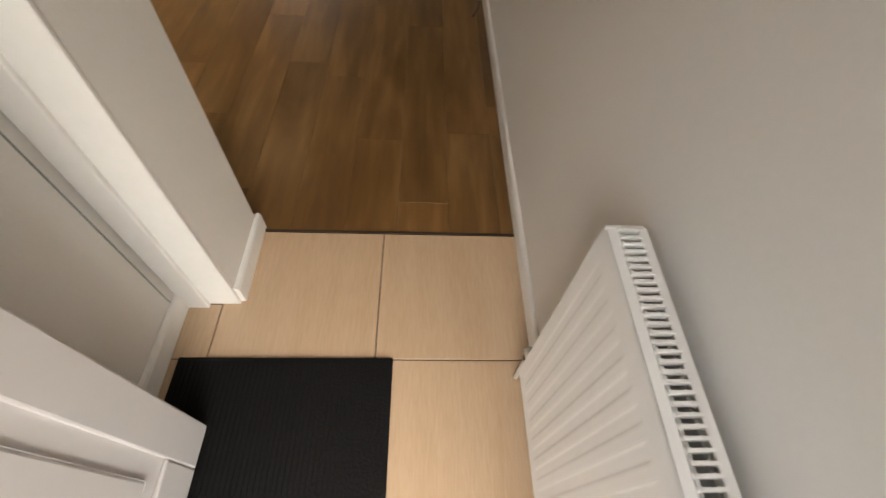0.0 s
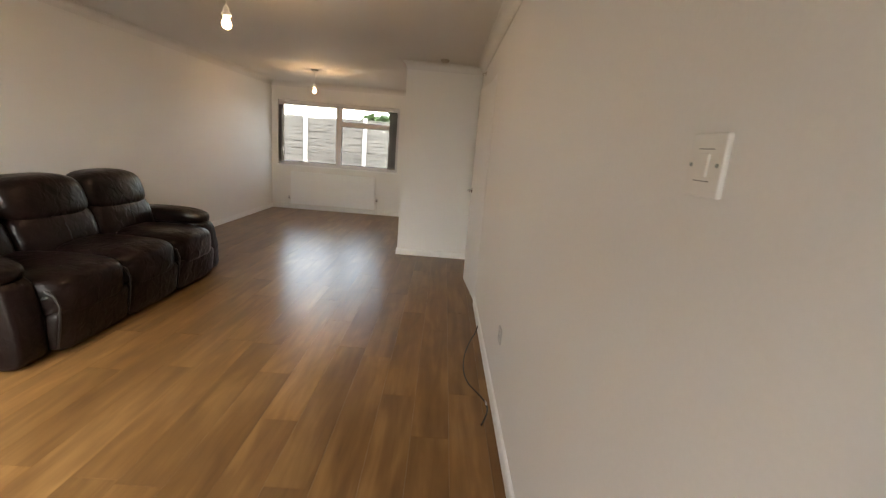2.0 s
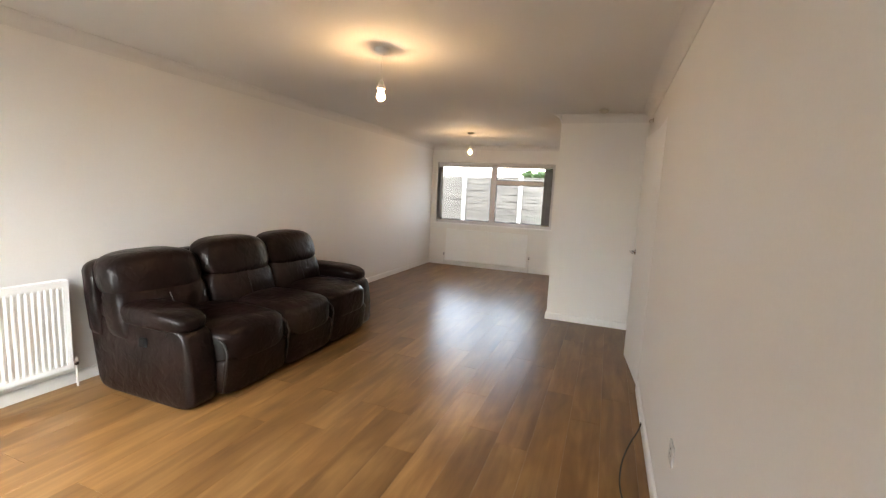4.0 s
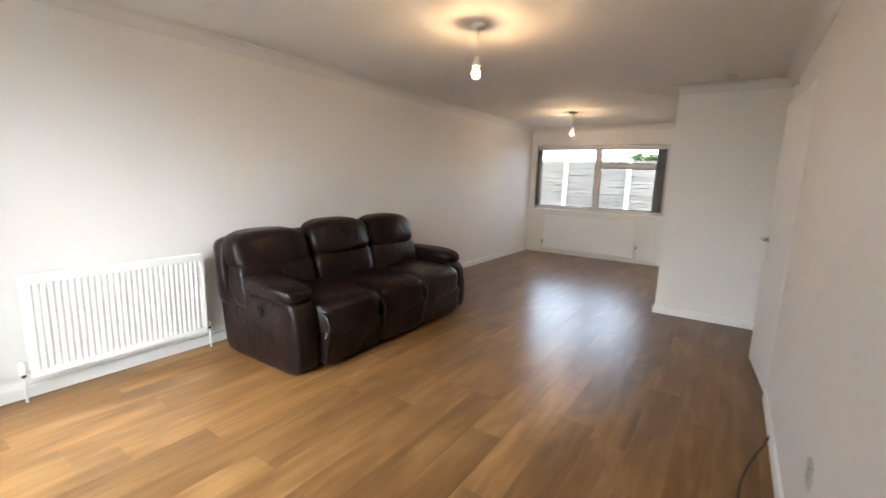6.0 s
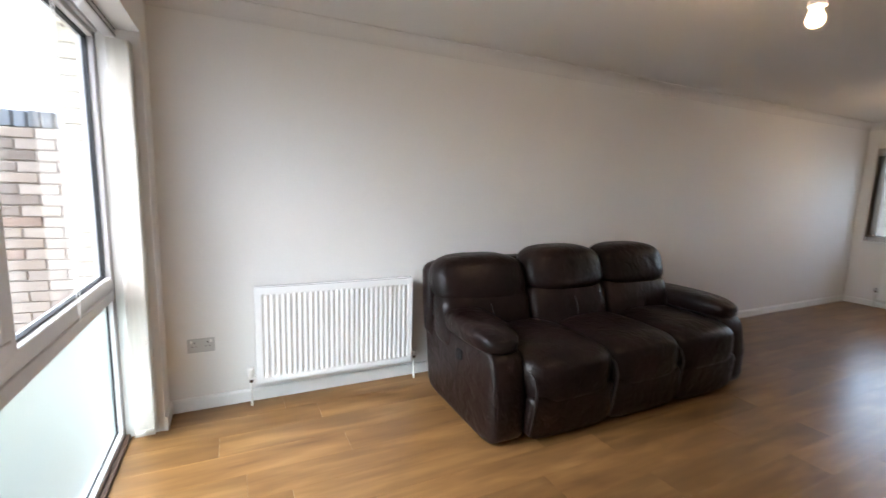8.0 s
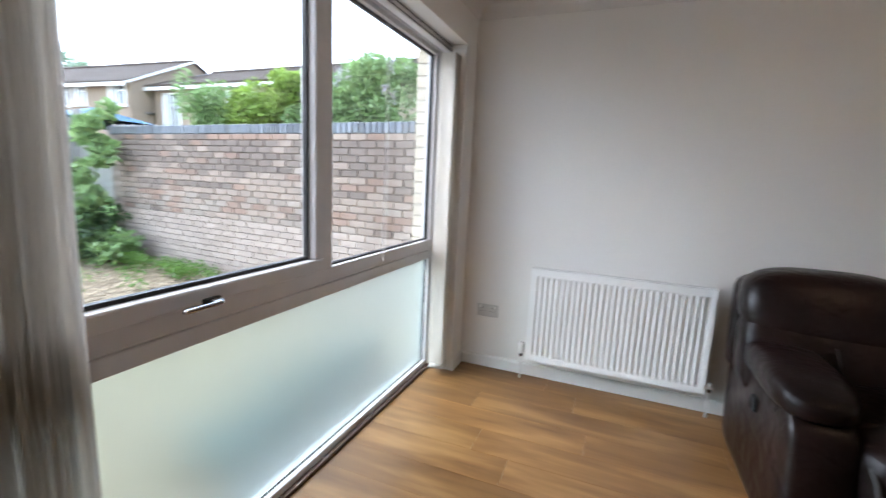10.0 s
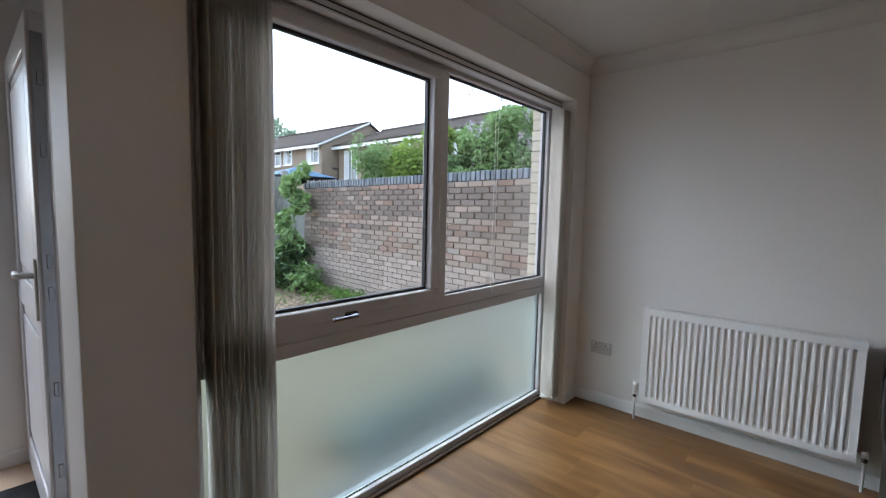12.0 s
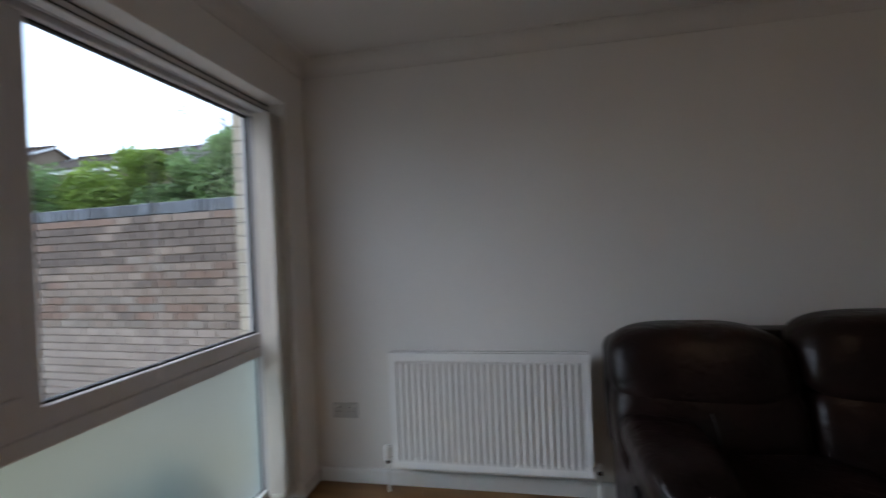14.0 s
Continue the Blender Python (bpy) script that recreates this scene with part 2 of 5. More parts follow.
LAWN = surface("lawn", (0.11, 0.21, 0.04), 0.95, var=0.2, grain=50, stain=1.2, bump=0.6, tint=(0.075, 0.15, 0.03))
GRAVEL = surface("gravel_bed", (0.29, 0.22, 0.135), 0.95, var=0.25, grain=55, stain=2, bump=0.8, tint=(0.24, 0.185, 0.115))
PEBBLE = surface("pebbles", (0.42, 0.33, 0.21), 0.85, var=0.2, grain=30, bump=0.2, island=0.4)
def foliage(name, colour, other, spread):
    """Leaves: two greens from leaf to leaf, a little shine, some light through the blade."""
    m, n, l, p = tree(name)
    geo = n.new("ShaderNodeNewGeometry")
    mix = n.new("ShaderNodeMix")
    mix.data_type = "RGBA"
    mix.inputs[6].default_value, mix.inputs[7].default_value = (*colour, 1), (*other, 1)
    l.new(geo.outputs["Random Per Island"], mix.inputs[0])
    tc, t = n.new("ShaderNodeTexCoord"), n.new("ShaderNodeTexNoise")
    t.inputs["Scale"].default_value, t.inputs["Detail"].default_value = 5, 3
    l.new(tc.outputs["Object"], t.inputs["Vector"])
    rng, hsv = n.new("ShaderNodeMapRange"), n.new("ShaderNodeHueSaturation")
    rng.inputs["To Min"].default_value, rng.inputs["To Max"].default_value = 1 - spread, 1 + spread
    l.new(t.outputs["Fac"], rng.inputs["Value"])
    l.new(rng.outputs[0], hsv.inputs["Value"])
    l.new(mix.outputs[2], hsv.inputs["Color"])
    l.new(hsv.outputs[0], p.inputs["Base Color"])
    p.inputs["Roughness"].default_value = 0.42
    thin, both = n.new("ShaderNodeBsdfTranslucent"), n.new("ShaderNodeMixShader")
    l.new(hsv.outputs[0], thin.inputs["Color"])
    both.inputs[0].default_value = 0.38
    l.new(p.outputs[0], both.inputs[1])
    l.new(thin.outputs[0], both.inputs[2])
    l.new(both.outputs[0], n["Material Output"].inputs["Surface"])
    return m


LEAF = foliage("green_leaf", (0.155, 0.255, 0.075), (0.29, 0.41, 0.17), 0.4)
LEAFLIME = foliage("lime_leaf", (0.20, 0.30, 0.05), (0.31, 0.42, 0.08), 0.4)
LEAFDARK = foliage("dark_leaf", (0.045, 0.085, 0.03), (0.07, 0.12, 0.04), 0.5)
# Distant haze is mixed into this green, so it is paler than LEAF.
LEAFFAR = foliage("hazed_far_leaf", (0.24, 0.33, 0.22), (0.33, 0.41, 0.29), 0.3)
GRASS = foliage("grass_blade", (0.10, 0.20, 0.035), (0.15, 0.26, 0.05), 0.4)
LILAC = surface("lilac_flower", (0.58, 0.50, 0.58), 0.7, var=0.1, island=0.2)
BARK = surface("bark", (0.11, 0.085, 0.06), 0.95, var=0.3, grain=60, bump=0.6, stretch=(1, 1, 0.2))
BLUETARP = surface("blue_canopy", (0.12, 0.28, 0.45), 0.6, var=0.1, bump=0.05)
PALETARP = surface("pale_teal_tarpaulin", (0.10, 0.22, 0.20), 0.6, var=0.2, grain=20, bump=0.2)
TARP = surface("green_tarpaulin", (0.028, 0.085, 0.08), 0.65, var=0.2, grain=20, bump=0.2)
AERIAL = surface("aerial_metal", (0.25, 0.26, 0.28), 0.5, metal=0.6)


# ---- building helpers ----
def box(bm, x0, x1, y0, y1, z0, z1, bevel=0.0, seg=2):
    m = Matrix.Translation(((x0 + x1) / 2, (y0 + y1) / 2, (z0 + z1) / 2)) @ Matrix.Diagonal((abs(x1 - x0), abs(y1 - y0), abs(z1 - z0), 1))
    made = bmesh.ops.create_cube(bm, size=1, matrix=m)["verts"]
    if bevel:
        edges = {e for v in made for e in v.link_edges}
        bmesh.ops.bevel(bm, geom=list(edges), offset=bevel, segments=seg, affect="EDGES", profile=0.5)
    return bm


def boxes(*rows, bevel=0.0, seg=2):
    bm = bmesh.new()
    for r in rows:
        box(bm, *r, bevel=bevel, seg=seg)
    return bm


def tube(bm, points, radius, sides=10, cap=True):
    """A round tube along points."""
    pts = [Vector(p) for p in points]
    rings = []
    for i, p in enumerate(pts):
        d = (pts[min(i + 1, len(pts) - 1)] - pts[max(i - 1, 0)]).normalized()
        u = d.orthogonal().normalized() if i == 0 else (u - d * u.dot(d)).normalized()
        w = d.cross(u)
        r = radius[i] if isinstance(radius, (list, tuple)) else radius
        rings.append([bm.verts.new(p + (u * math.cos(a) + w * math.sin(a)) * r) for a in (2 * math.pi * k / sides for k in range(sides))])
    for a, b in zip(rings, rings[1:]):
        for k in range(sides):
            bm.faces.new((a[k], a[(k + 1) % sides], b[(k + 1) % sides], b[k]))
    if cap:
        bm.faces.new(rings[0][::-1])
        bm.faces.new(rings[-1])
    return bm


def lathe(bm, profile, at=(0, 0, 0), sides=24):
    """A turned shape about a vertical axis: profile rows of (radius, height)."""
    rings = []
    for r, z in profile:
        rings.append([bm.verts.new((at[0] + max(r, 1e-4) * math.cos(2 * math.pi * k / sides), at[1] + max(r, 1e-4) * math.sin(2 * math.pi * k / sides), at[2] + z)) for k in range(sides)])
    for a, b in zip(rings, rings[1:]):
        for k in range(sides):
            bm.faces.new((a[k], a[(k + 1) % sides], b[(k + 1) % sides], b[k]))
    bm.faces.new(rings[0][::-1])
    bm.faces.new(rings[-1])
    return bm


def sweep(bm, profile, start, end, side, up=(0, 0, 1)):
    """A straight moulding from start to end; profile rows are (out, up)."""
    a, b, s, u = Vector(start), Vector(end), Vector(side), Vector(up)
    ra = [bm.verts.new(a + s * o + u * h) for o, h in profile]
    rb = [bm.verts.new(b + s * o + u * h) for o, h in profile]
    k = len(profile)
    for i in range(k):
        bm.faces.new((ra[i], ra[(i + 1) % k], rb[(i + 1) % k], rb[i]))
    bm.faces.new(ra[::-1])
    bm.faces.new(rb)
    return bm


def cushion(bm, centre, size, e=0.35, nu=28, nv=18, shape=None):
    """A rounded, padded block; shape(p) may bend it, p in -1..1 per axis."""
    def pw(v):
        return math.copysign(abs(v) ** e, v)
    rows = []
    for j in range(nv + 1):
        v = -math.pi / 2 + math.pi * j / nv
        row = []
        for i in range(nu):
            u = 2 * math.pi * i / nu
            p = Vector((pw(math.cos(v)) * pw(math.cos(u)), pw(math.cos(v)) * pw(math.sin(u)), pw(math.sin(v))))
            if shape:
                p = shape(p)
            row.append(bm.verts.new(Vector(centre) + Vector((p[0] * size[0] / 2, p[1] * size[1] / 2, p[2] * size[2] / 2))))
        rows.append(row)
    for a, b in zip(rows, rows[1:]):
        for i in range(nu):
            bm.faces.new((a[i], a[(i + 1) % nu], b[(i + 1) % nu], b[i]))
    bmesh.ops.remove_doubles(bm, verts=rows[0] + rows[-1], dist=1e-4)
    return bm


def mesh_of(name, bm, material, smooth=False):
    bmesh.ops.recalc_face_normals(bm, faces=bm.faces)
    me = bpy.data.meshes.new(name)
    bm.to_mesh(me)
    bm.free()
    me.materials.append(material)
    if smooth:
        me.shade_smooth()
    return me


def part(name, bm, material, parent, label="", smooth=False, shadow=True):
    ob = new(name, mesh_of(name, bm, material, smooth))
    ob.parent = parent
    if parent is not None:
        ob.matrix_parent_inverse = parent.matrix_basis.inverted()
    ob.visible_shadow = shadow
    if label:
        tagged(ob, label)
    return ob


def thing(name, at, label, category, group="", kind=""):
    ob = new(name)
    ob.empty_display_size = 0.1
    ob.matrix_basis = Matrix.Translation(at)
    return tagged(ob, label, category, group, kind)


def structure(name, bm, material, label, category="wall", smooth=False):
    ob = part(name, bm, material, None, "", smooth)
    return tagged(ob, label, category, "", "structure")


def piece(name, mesh, parent, m):
    ob = new(name, mesh)
    ob.parent = parent
    ob.matrix_parent_inverse = parent.matrix_basis.inverted()
    ob.matrix_basis = m
    return ob


# ---- large structure ----
XW, XE, YN, YS, H = -3.23, 0.5, 9.40, 1.42, 2.38
ALX, ALY = -0.42, 6.39
# hall in front of the lounge
HX, HY0, BORDER = -0.61, -0.28, 1.30

structure("wall_west", boxes((XW - 0.25, XW, YS - 0.4, YN + 0.25, -0.15, H + 0.1)), WALL, "long plain white painted lounge wall")
structure("wall_east", boxes((XE, XE + 0.12, HY0 - 0.2, 4.70, -0.15, H + 0.1), (XE, XE + 0.12, 5.54, YN + 0.25, -0.15, H + 0.1), (XE, XE + 0.12, 4.70, 5.54, 2.06, H + 0.1)), WALL, "long white painted wall with a door opening")
structure("wall_cupboard", boxes((ALX, XE, ALY, YN, -0.1, H)), WALL, "boxed-in white cupboard wall in the room's corner")
structure("wall_north", boxes((XW, XE, YN, YN + 0.26, -0.15, 0.85), (XW, XE, YN, YN + 0.26, 2.06, H + 0.1), (XW, -3.11, YN, YN + 0.26, 0.85, 2.06), (-0.80, XE, YN, YN + 0.26, 0.85, 2.06)), WALL, "white painted rear wall with a wide window")
WX0, WX1 = -3.07, -0.69  # front window opening
structure("wall_south", boxes((XW, WX1 + 0.001, 1.165, YS, 2.10, H + 0.1), (XW, WX0, 1.165, YS, -0.1, 2.10), (WX0 - 0.001, -3.035, 1.24, YS, -0.1, 2.10)), WALL, "white wall over and beside the front window")
structure("wall_pier", boxes((-0.715, -0.437, 1.012, BORDER, -0.1, H + 0.1), bevel=0.004), WALL, "white painted pier between hall and lounge")
structure("wall_hall_west", boxes((HX - 0.16, HX, HY0 - 0.2, 1.012, -0.1, H + 0.1)), WALL, "white hall wall behind the open front door")
structure("wall_hall_south", boxes((HX, -0.30, HY0 - 0.2, HY0, -0.1, H), (0.36, XE, HY0 - 0.2, HY0, -0.1, H), (-0.30, 0.36, HY0 - 0.2, HY0, 2.06, H)), WALL, "hall end wall with the front doorway")
structure("wall_store_back", boxes((XE + 0.75, XE + 0.85, 4.4, 5.9, -0.1, H), (XE + 0.12, XE + 0.75, 4.4, 4.5, -0.1, H), (XE + 0.12, XE + 0.75, 5.8, 5.9, -0.1, H)), WALL, "plain wall behind the room door")
structure("ceiling", boxes((XW - 0.25, XE + 0.9, 1.0, YN + 0.26, H, H + 0.12), (HX - 0.16, XE + 0.12, HY0 - 0.2, 1.0, H, H + 0.12)), CEIL, "plain white ceiling, slightly warm", "ceiling")

# coving
cov = [(0, 0), (0.085, 0)] + [(0.085 - 0.08 * math.sin(math.pi / 2 * k / 9), -0.005 - 0.08 * (1 - math.cos(math.pi / 2 * k / 9))) for k in range(10)] + [(0, -0.085)]
bm = bmesh.new()
for a, b, s in (((XW, YS, H), (XW, YN, H), (1, 0, 0)), ((XE, HY0, H), (XE, ALY, H), (-1, 0, 0)), ((XW, YS, H), (-0.437, YS, H), (0, 1, 0)), ((XW, YN, H), (ALX, YN, H), (0, -1, 0)), ((ALX, ALY, H), (XE, ALY, H), (0, -1, 0)), ((ALX, ALY - 0.08, H), (ALX, YN, H), (-1, 0, 0))):
    sweep(bm, cov, a, b, s)
structure("coving", bm, CEIL, "white plaster coving along the ceiling", "trim")


# skirting boards
def skirting(name, a, b, side, label="white gloss skirting board"):
    prof = [(0, 0), (0.015, 0), (0.015, 0.066), (0.011, 0.076), (0.005, 0.08), (0, 0.08)]
    return structure(name, sweep(bmesh.new(), prof, a, b, side), GLOSS, label, "skirting")


skirting("baseboard_west", (XW, YS, 0), (XW, YN, 0), (1, 0, 0))
skirting("baseboard_east", (XE, 0.8, 0), (XE, 4.70, 0), (-1, 0, 0))
skirting("baseboard_east_far", (XE, 5.54, 0), (XE, ALY, 0), (-1, 0, 0))
skirting("baseboard_north", (XW, YN, 0), (ALX, YN, 0), (0, -1, 0))
skirting("baseboard_cupboard", (ALX - 0.015, ALY, 0), (XE, ALY, 0), (0, -1, 0))
skirting("baseboard_cupboard_side", (ALX, ALY, 0), (ALX, YN, 0), (-1, 0, 0))
skirting("baseboard_pier_hall", (-0.437, 1.012, 0), (-0.437, BORDER + 0.015, 0), (1, 0, 0))
skirting("baseboard_pier_lounge", (-0.715, BORDER, 0), (-0.437, BORDER, 0), (0, 1, 0))
skirting("baseboard_hall_end", (HX, HY0, 0), (-0.30, HY0, 0), (0, 1, 0))
skirting("baseboard_hall", (HX, HY0, 0), (HX, 1.012, 0), (1, 0, 0))
skirting("baseboard_nib", (XW, YS, 0), (-3.03, YS, 0), (0, 1, 0))


# ---- rear window with its fence ----
def window_bar(bm, x0, x1, y0, y1, z0, z1):
    box(bm, x0, x1, y0, y1, z0, z1, bevel=0.006, seg=2)


def pane_with_gasket(win, x0, x1, z0, z1, y, material=GLASS, gasket=0.009, label=""):
    g = bmesh.new()
    t = 0.012
    box(g, x0, x1, y - t, y + t, z0, z0 + gasket)
    box(g, x0, x1, y - t, y + t, z1 - gasket, z1)
    box(g, x0, x0 + gasket, y - t, y + t, z0 + gasket, z1 - gasket)
    box(g, x1 - gasket, x1, y - t, y + t, z0 + gasket, z1 - gasket)
    p = part("pane", boxes((x0 + 0.003, x1 - 0.003, y - 0.003, y + 0.003, z0 + 0.003, z1 - 0.003)), material, win, label, shadow=False)
    part("gasket", g, GASKET, p, "black rubber glazing gasket")
    return p


RW = tagged(new("window_1"), "white framed rear window with a small top light", "window", "", "structure")
bm = bmesh.new()
ry0, ry1 = YN + 0.10, YN + 0.17
for r in ((-3.11, -0.80, 0.85, 0.915), (-3.11, -0.80, 1.985, 2.06), (-3.11, -3.05, 0.915, 1.985), (-0.86, -0.80, 0.915, 1.985), (-2.02, -1.92, 0.915, 1.985), (-1.92, -0.86, 1.65, 1.735)):
    window_bar(bm, r[0], r[1], ry0, ry1, r[2], r[3])
part("window_frame", bm, UPVC, RW, "white plastic window frame")
pane_with_gasket(RW, -3.05, -2.02, 0.915, 1.985, YN + 0.135)
pane_with_gasket(RW, -1.92, -0.86, 0.915, 1.65, YN + 0.135)
pane_with_gasket(RW, -1.92, -0.86, 1.735, 1.985, YN + 0.135)
part("window_handle", boxes((-1.45, -1.33, YN + 0.07, YN + 0.09, 1.675, 1.692), (-1.40, -1.37, YN + 0.085, YN + 0.10, 1.67, 1.70), bevel=0.004), PLASTIC, RW, "small white window catch")
part("window_sill", boxes((-3.13, -0.78, YN - 0.03, YN + 0.10, 0.832, 0.854), bevel=0.006), GLOSS, RW, "white gloss window sill")

# ---- front window ----
FW = tagged(new("window_2"), "tall white framed front window, frosted below", "window", "", "structure")
fy0, fy1 = 1.165, 1.235
bm = bmesh.new()
for r in ((WX0, WX1, 0.0, 0.045), (WX0, WX1, 2.045, 2.098), (WX0, WX0 + 0.06, 0.045, 2.045), (WX1 - 0.06, WX1, 0.045, 2.045), (WX0 + 0.06, WX1 - 0.06, 0.765, 0.822), (WX0 + 0.06, WX1 - 0.06, 0.826, 0.892), (-1.955, -1.885, 0.885, 2.045)):
    window_bar(bm, r[0], r[1], fy0, fy1, r[2], r[3])
box(bm, WX0 + 0.06, WX1 - 0.06, fy0 + 0.008, fy1 - 0.008, 0.82, 0.828)
part("window_frame", bm, UPVC, FW, "white plastic window frame")
bm = bmesh.new()
box(bm, -1.885, WX1 - 0.06, fy0 + 0.01, fy1 + 0.018, 0.888, 0.942, bevel=0.008)
box(bm, -1.885, WX1 - 0.06, fy0 + 0.01, fy1 + 0.018, 1.99, 2.045, bevel=0.008)
box(bm, -1.885, -1.825, fy0 + 0.01, fy1 + 0.018, 0.942, 1.99, bevel=0.008)
box(bm, WX1 - 0.12, WX1 - 0.06, fy0 + 0.01, fy1 + 0.018, 0.942, 1.99, bevel=0.008)
sash = part("sash", bm, UPVC, FW, "opening casement frame")
pane_with_gasket(FW, -1.825, WX1 - 0.12, 0.942, 1.99, 1.205, gasket=0.012)
pane_with_gasket(FW, WX0 + 0.06, -1.955, 0.892, 2.045, 1.20, gasket=0.008)
pane_with_gasket(FW, WX0 + 0.06, WX1 - 0.06, 0.045, 0.765, 1.20, FROST, 0.002, "frosted glass lower pane")
hn = part("window_handle", boxes((-1.345, -1.215, fy1 + 0.05, fy1 + 0.062, 0.889, 0.903), (-1.345, -1.315, fy1 + 0.03, fy1 + 0.055, 0.887, 0.905), bevel=0.005), CHROME, sash, "chrome casement lever")
part("handle_base", boxes((-1.36, -1.30, fy1 + 0.015, fy1 + 0.032, 0.882, 0.908), (-1.34, -1.225, fy1 + 0.034, fy1 + 0.049, 0.884, 0.899), bevel=0.004), GASKET, hn, "black handle base")
part("drip_rail", boxes((WX0, WX1, 1.236, 1.2615, 0.0, 0.016), bevel=0.004), DARKWOOD, FW, "dark wooden strip under the glass")
part("soffit_track", boxes((WX0, WX1, 1.236, 1.25, 2.07, 2.098), bevel=0.003), UPVC, FW)

# cream brick outer reveal beside the front window
rev = structure("wall_outer_reveal", boxes((XW - 0.25, WX0 - 0.004, 1.07, 1.163, -0.2, 2.338)), CREAMMORTAR, "cream brick outer reveal of the front window")
structure("wall_outer_lintel", boxes((XW - 0.25, WX1 - 0.03, 1.07, 1.163, 2.34, 2.7)), CREAMBRICK, "outer cream brick head over the front window")


# ---- radiators ----
def radiator(name, x_wall, out, y0, y1, z0, z1, label, pitch=0.0333, stand=0.1, flute=0.0095, slot=0.0158, bar=0.006):
    """A ribbed panel radiator on a wall x = x_wall; out is +1 or -1, the side on which the room lies."""
    t = thing(name, (x_wall, (y0 + y1) / 2, z0), label, "radiator", "", "")
    xf, xb = x_wall + out * stand, x_wall + out * (stand - 0.046)
    bm = bmesh.new()
    n = max(3, int((y1 - y0 - 0.06) / pitch))
    p = (y1 - y0 - 0.06) / n
    ys = [(y0, 0)]
    for i in range(n):
        s = y0 + 0.03 + i * p
        ys += [(s + f * p, -flute * d) for f, d in ((0.03, 0), (0.30, 0), (0.37, 0.25), (0.44, 0.85), (0.50, 1), (0.80, 1), (0.86, 0.85), (0.93, 0.25))]
    ys.append((y1, 0))
    zs = [(z0, 0), (z0 + 0.032, 0), (z0 + 0.05, 1), (z1 - 0.055, 1), (z1 - 0.037, 0), (z1, 0)]
    grid = [[bm.verts.new((xf + out * d * k, y, z)) for y, d in ys] for z, k in zs]
    for a, b in zip(grid, grid[1:]):
        for i in range(len(ys) - 1):
            bm.faces.new((a[i], a[i + 1], b[i + 1], b[i]))
    box(bm, min(xf - out * 0.019, xf - out * 0.024), max(xf - out * 0.019, xf - out * 0.024), y0, y1, z0, z1)
    part("front_panel", bm, ENAMEL, t, "white ribbed steel panel")
    part("back_panel", boxes((min(xb, xb - out * 0.012), max(xb, xb - out * 0.012), y0 + 0.01, y1 - 0.01, z0, z1 - 0.01), bevel=0.003), ENAMEL, t)
    for y in (y0, y1 - 0.006):
        part("side_cover", boxes((min(xf, xb - out * 0.012), max(xf, xb - out * 0.012), y, y + 0.006, z0 + 0.02, z1 + 0.004), bevel=0.002), ENAMEL, t)
    g = bmesh.new()
    for s in (0.0, 0.046):
        xa = xf - out * (s + 0.002)
        box(g, min(xa, xa - out * 0.014), max(xa, xa - out * 0.014), y0 + 0.004, y1 - 0.004, z1 - 0.006, z1 + 0.002)
    k = int((y1 - y0) / slot)
    for i in range(k + 1):
        y = y0 + 0.008 + i * (y1 - y0 - 0.022) / k
        box(g, min(xf - out * 0.016, xf - out * 0.048), max(xf - out * 0.016, xf - out * 0.048), y, y + bar, z1 - 0.003, z1 + 0.008)
    part("top_grille", g, ENAMEL, t, "slotted white top grille")
    for y, s in ((y0, -1), (y1, 1)):
        bm = bmesh.new()
        xc = (xf + xb) / 2
        tube(bm, [(xc, y + s * 0.03, 0.0), (xc, y + s * 0.03, z0 + 0.03)], 0.0075)
        tube(bm, [(xc, y + s * 0.045, z0 + 0.035), (xc, y - s * 0.004, z0 + 0.035)], 0.011)
        v = part("valve_tail", bm, COPPER, t, "white painted pipe tail", True)
        bm = lathe(bmesh.new(), [(0.012, 0), (0.014, 0.012), (0.019, 0.02), (0.021, 0.06), (0.019, 0.072), (0.01, 0.078)] if s < 0 else [(0.010, 0), (0.013, 0.008), (0.013, 0.03), (0.008, 0.036)], (xc, y + s * 0.03, z0 + 0.03), 16)
        part("valve_cap", bm, PLASTIC, v, "white valve head", True)
        part("valve_body", lathe(bmesh.new(), [(0.009, 0), (0.0125, 0.004), (0.0125, 0.022), (0.009, 0.027)], (xc, y + s * 0.03, z0 + 0.008), 12), DARKCHROME, v, "chrome valve body", True)
    for y in (y0 + 0.15, y1 - 0.18):
        part("bracket", boxes((min(x_wall, xb), max(x_wall, xb), y, y + 0.03, z0 + 0.05, z1 - 0.06)), ENAMEL, t)
    return t


radiator("radiator", XW, 1, 1.898, 2.925, 0.145, 0.752, "white ribbed panel radiator under the plain lounge wall")
radiator("radiator", XE, -1, -0.26, 0.735, 0.15, 0.785, "white ribbed panel radiator on the hall wall", 0.042, 0.092, 0.0008, 0.0125, 0.0042)

# rear flat radiator
t = thing("radiator", (-2.0, YN, 0.1), "flat white panel radiator under the rear window", "radiator")
part("front_panel", boxes((-2.84, -1.20, YN - 0.09, YN - 0.075, 0.11, 0.735), bevel=0.006), ENAMEL, t, "smooth white panel")
for i in range(5):
    part("fin", boxes((-1.86, -1.23, YN - 0.104, YN - 0.0895, 0.50 + 0.045 * i, 0.518 + 0.045 * i), bevel=0.002), ENAMEL, t, "shallow horizontal ridge")
part("back_panel", boxes((-2.82, -1.22, YN - 0.05, YN - 0.035, 0.12, 0.72)), ENAMEL, t)
part("top_grille", boxes((-2.83, -1.21, YN - 0.075, YN - 0.03, 0.728, 0.738)), ENAMEL, t)
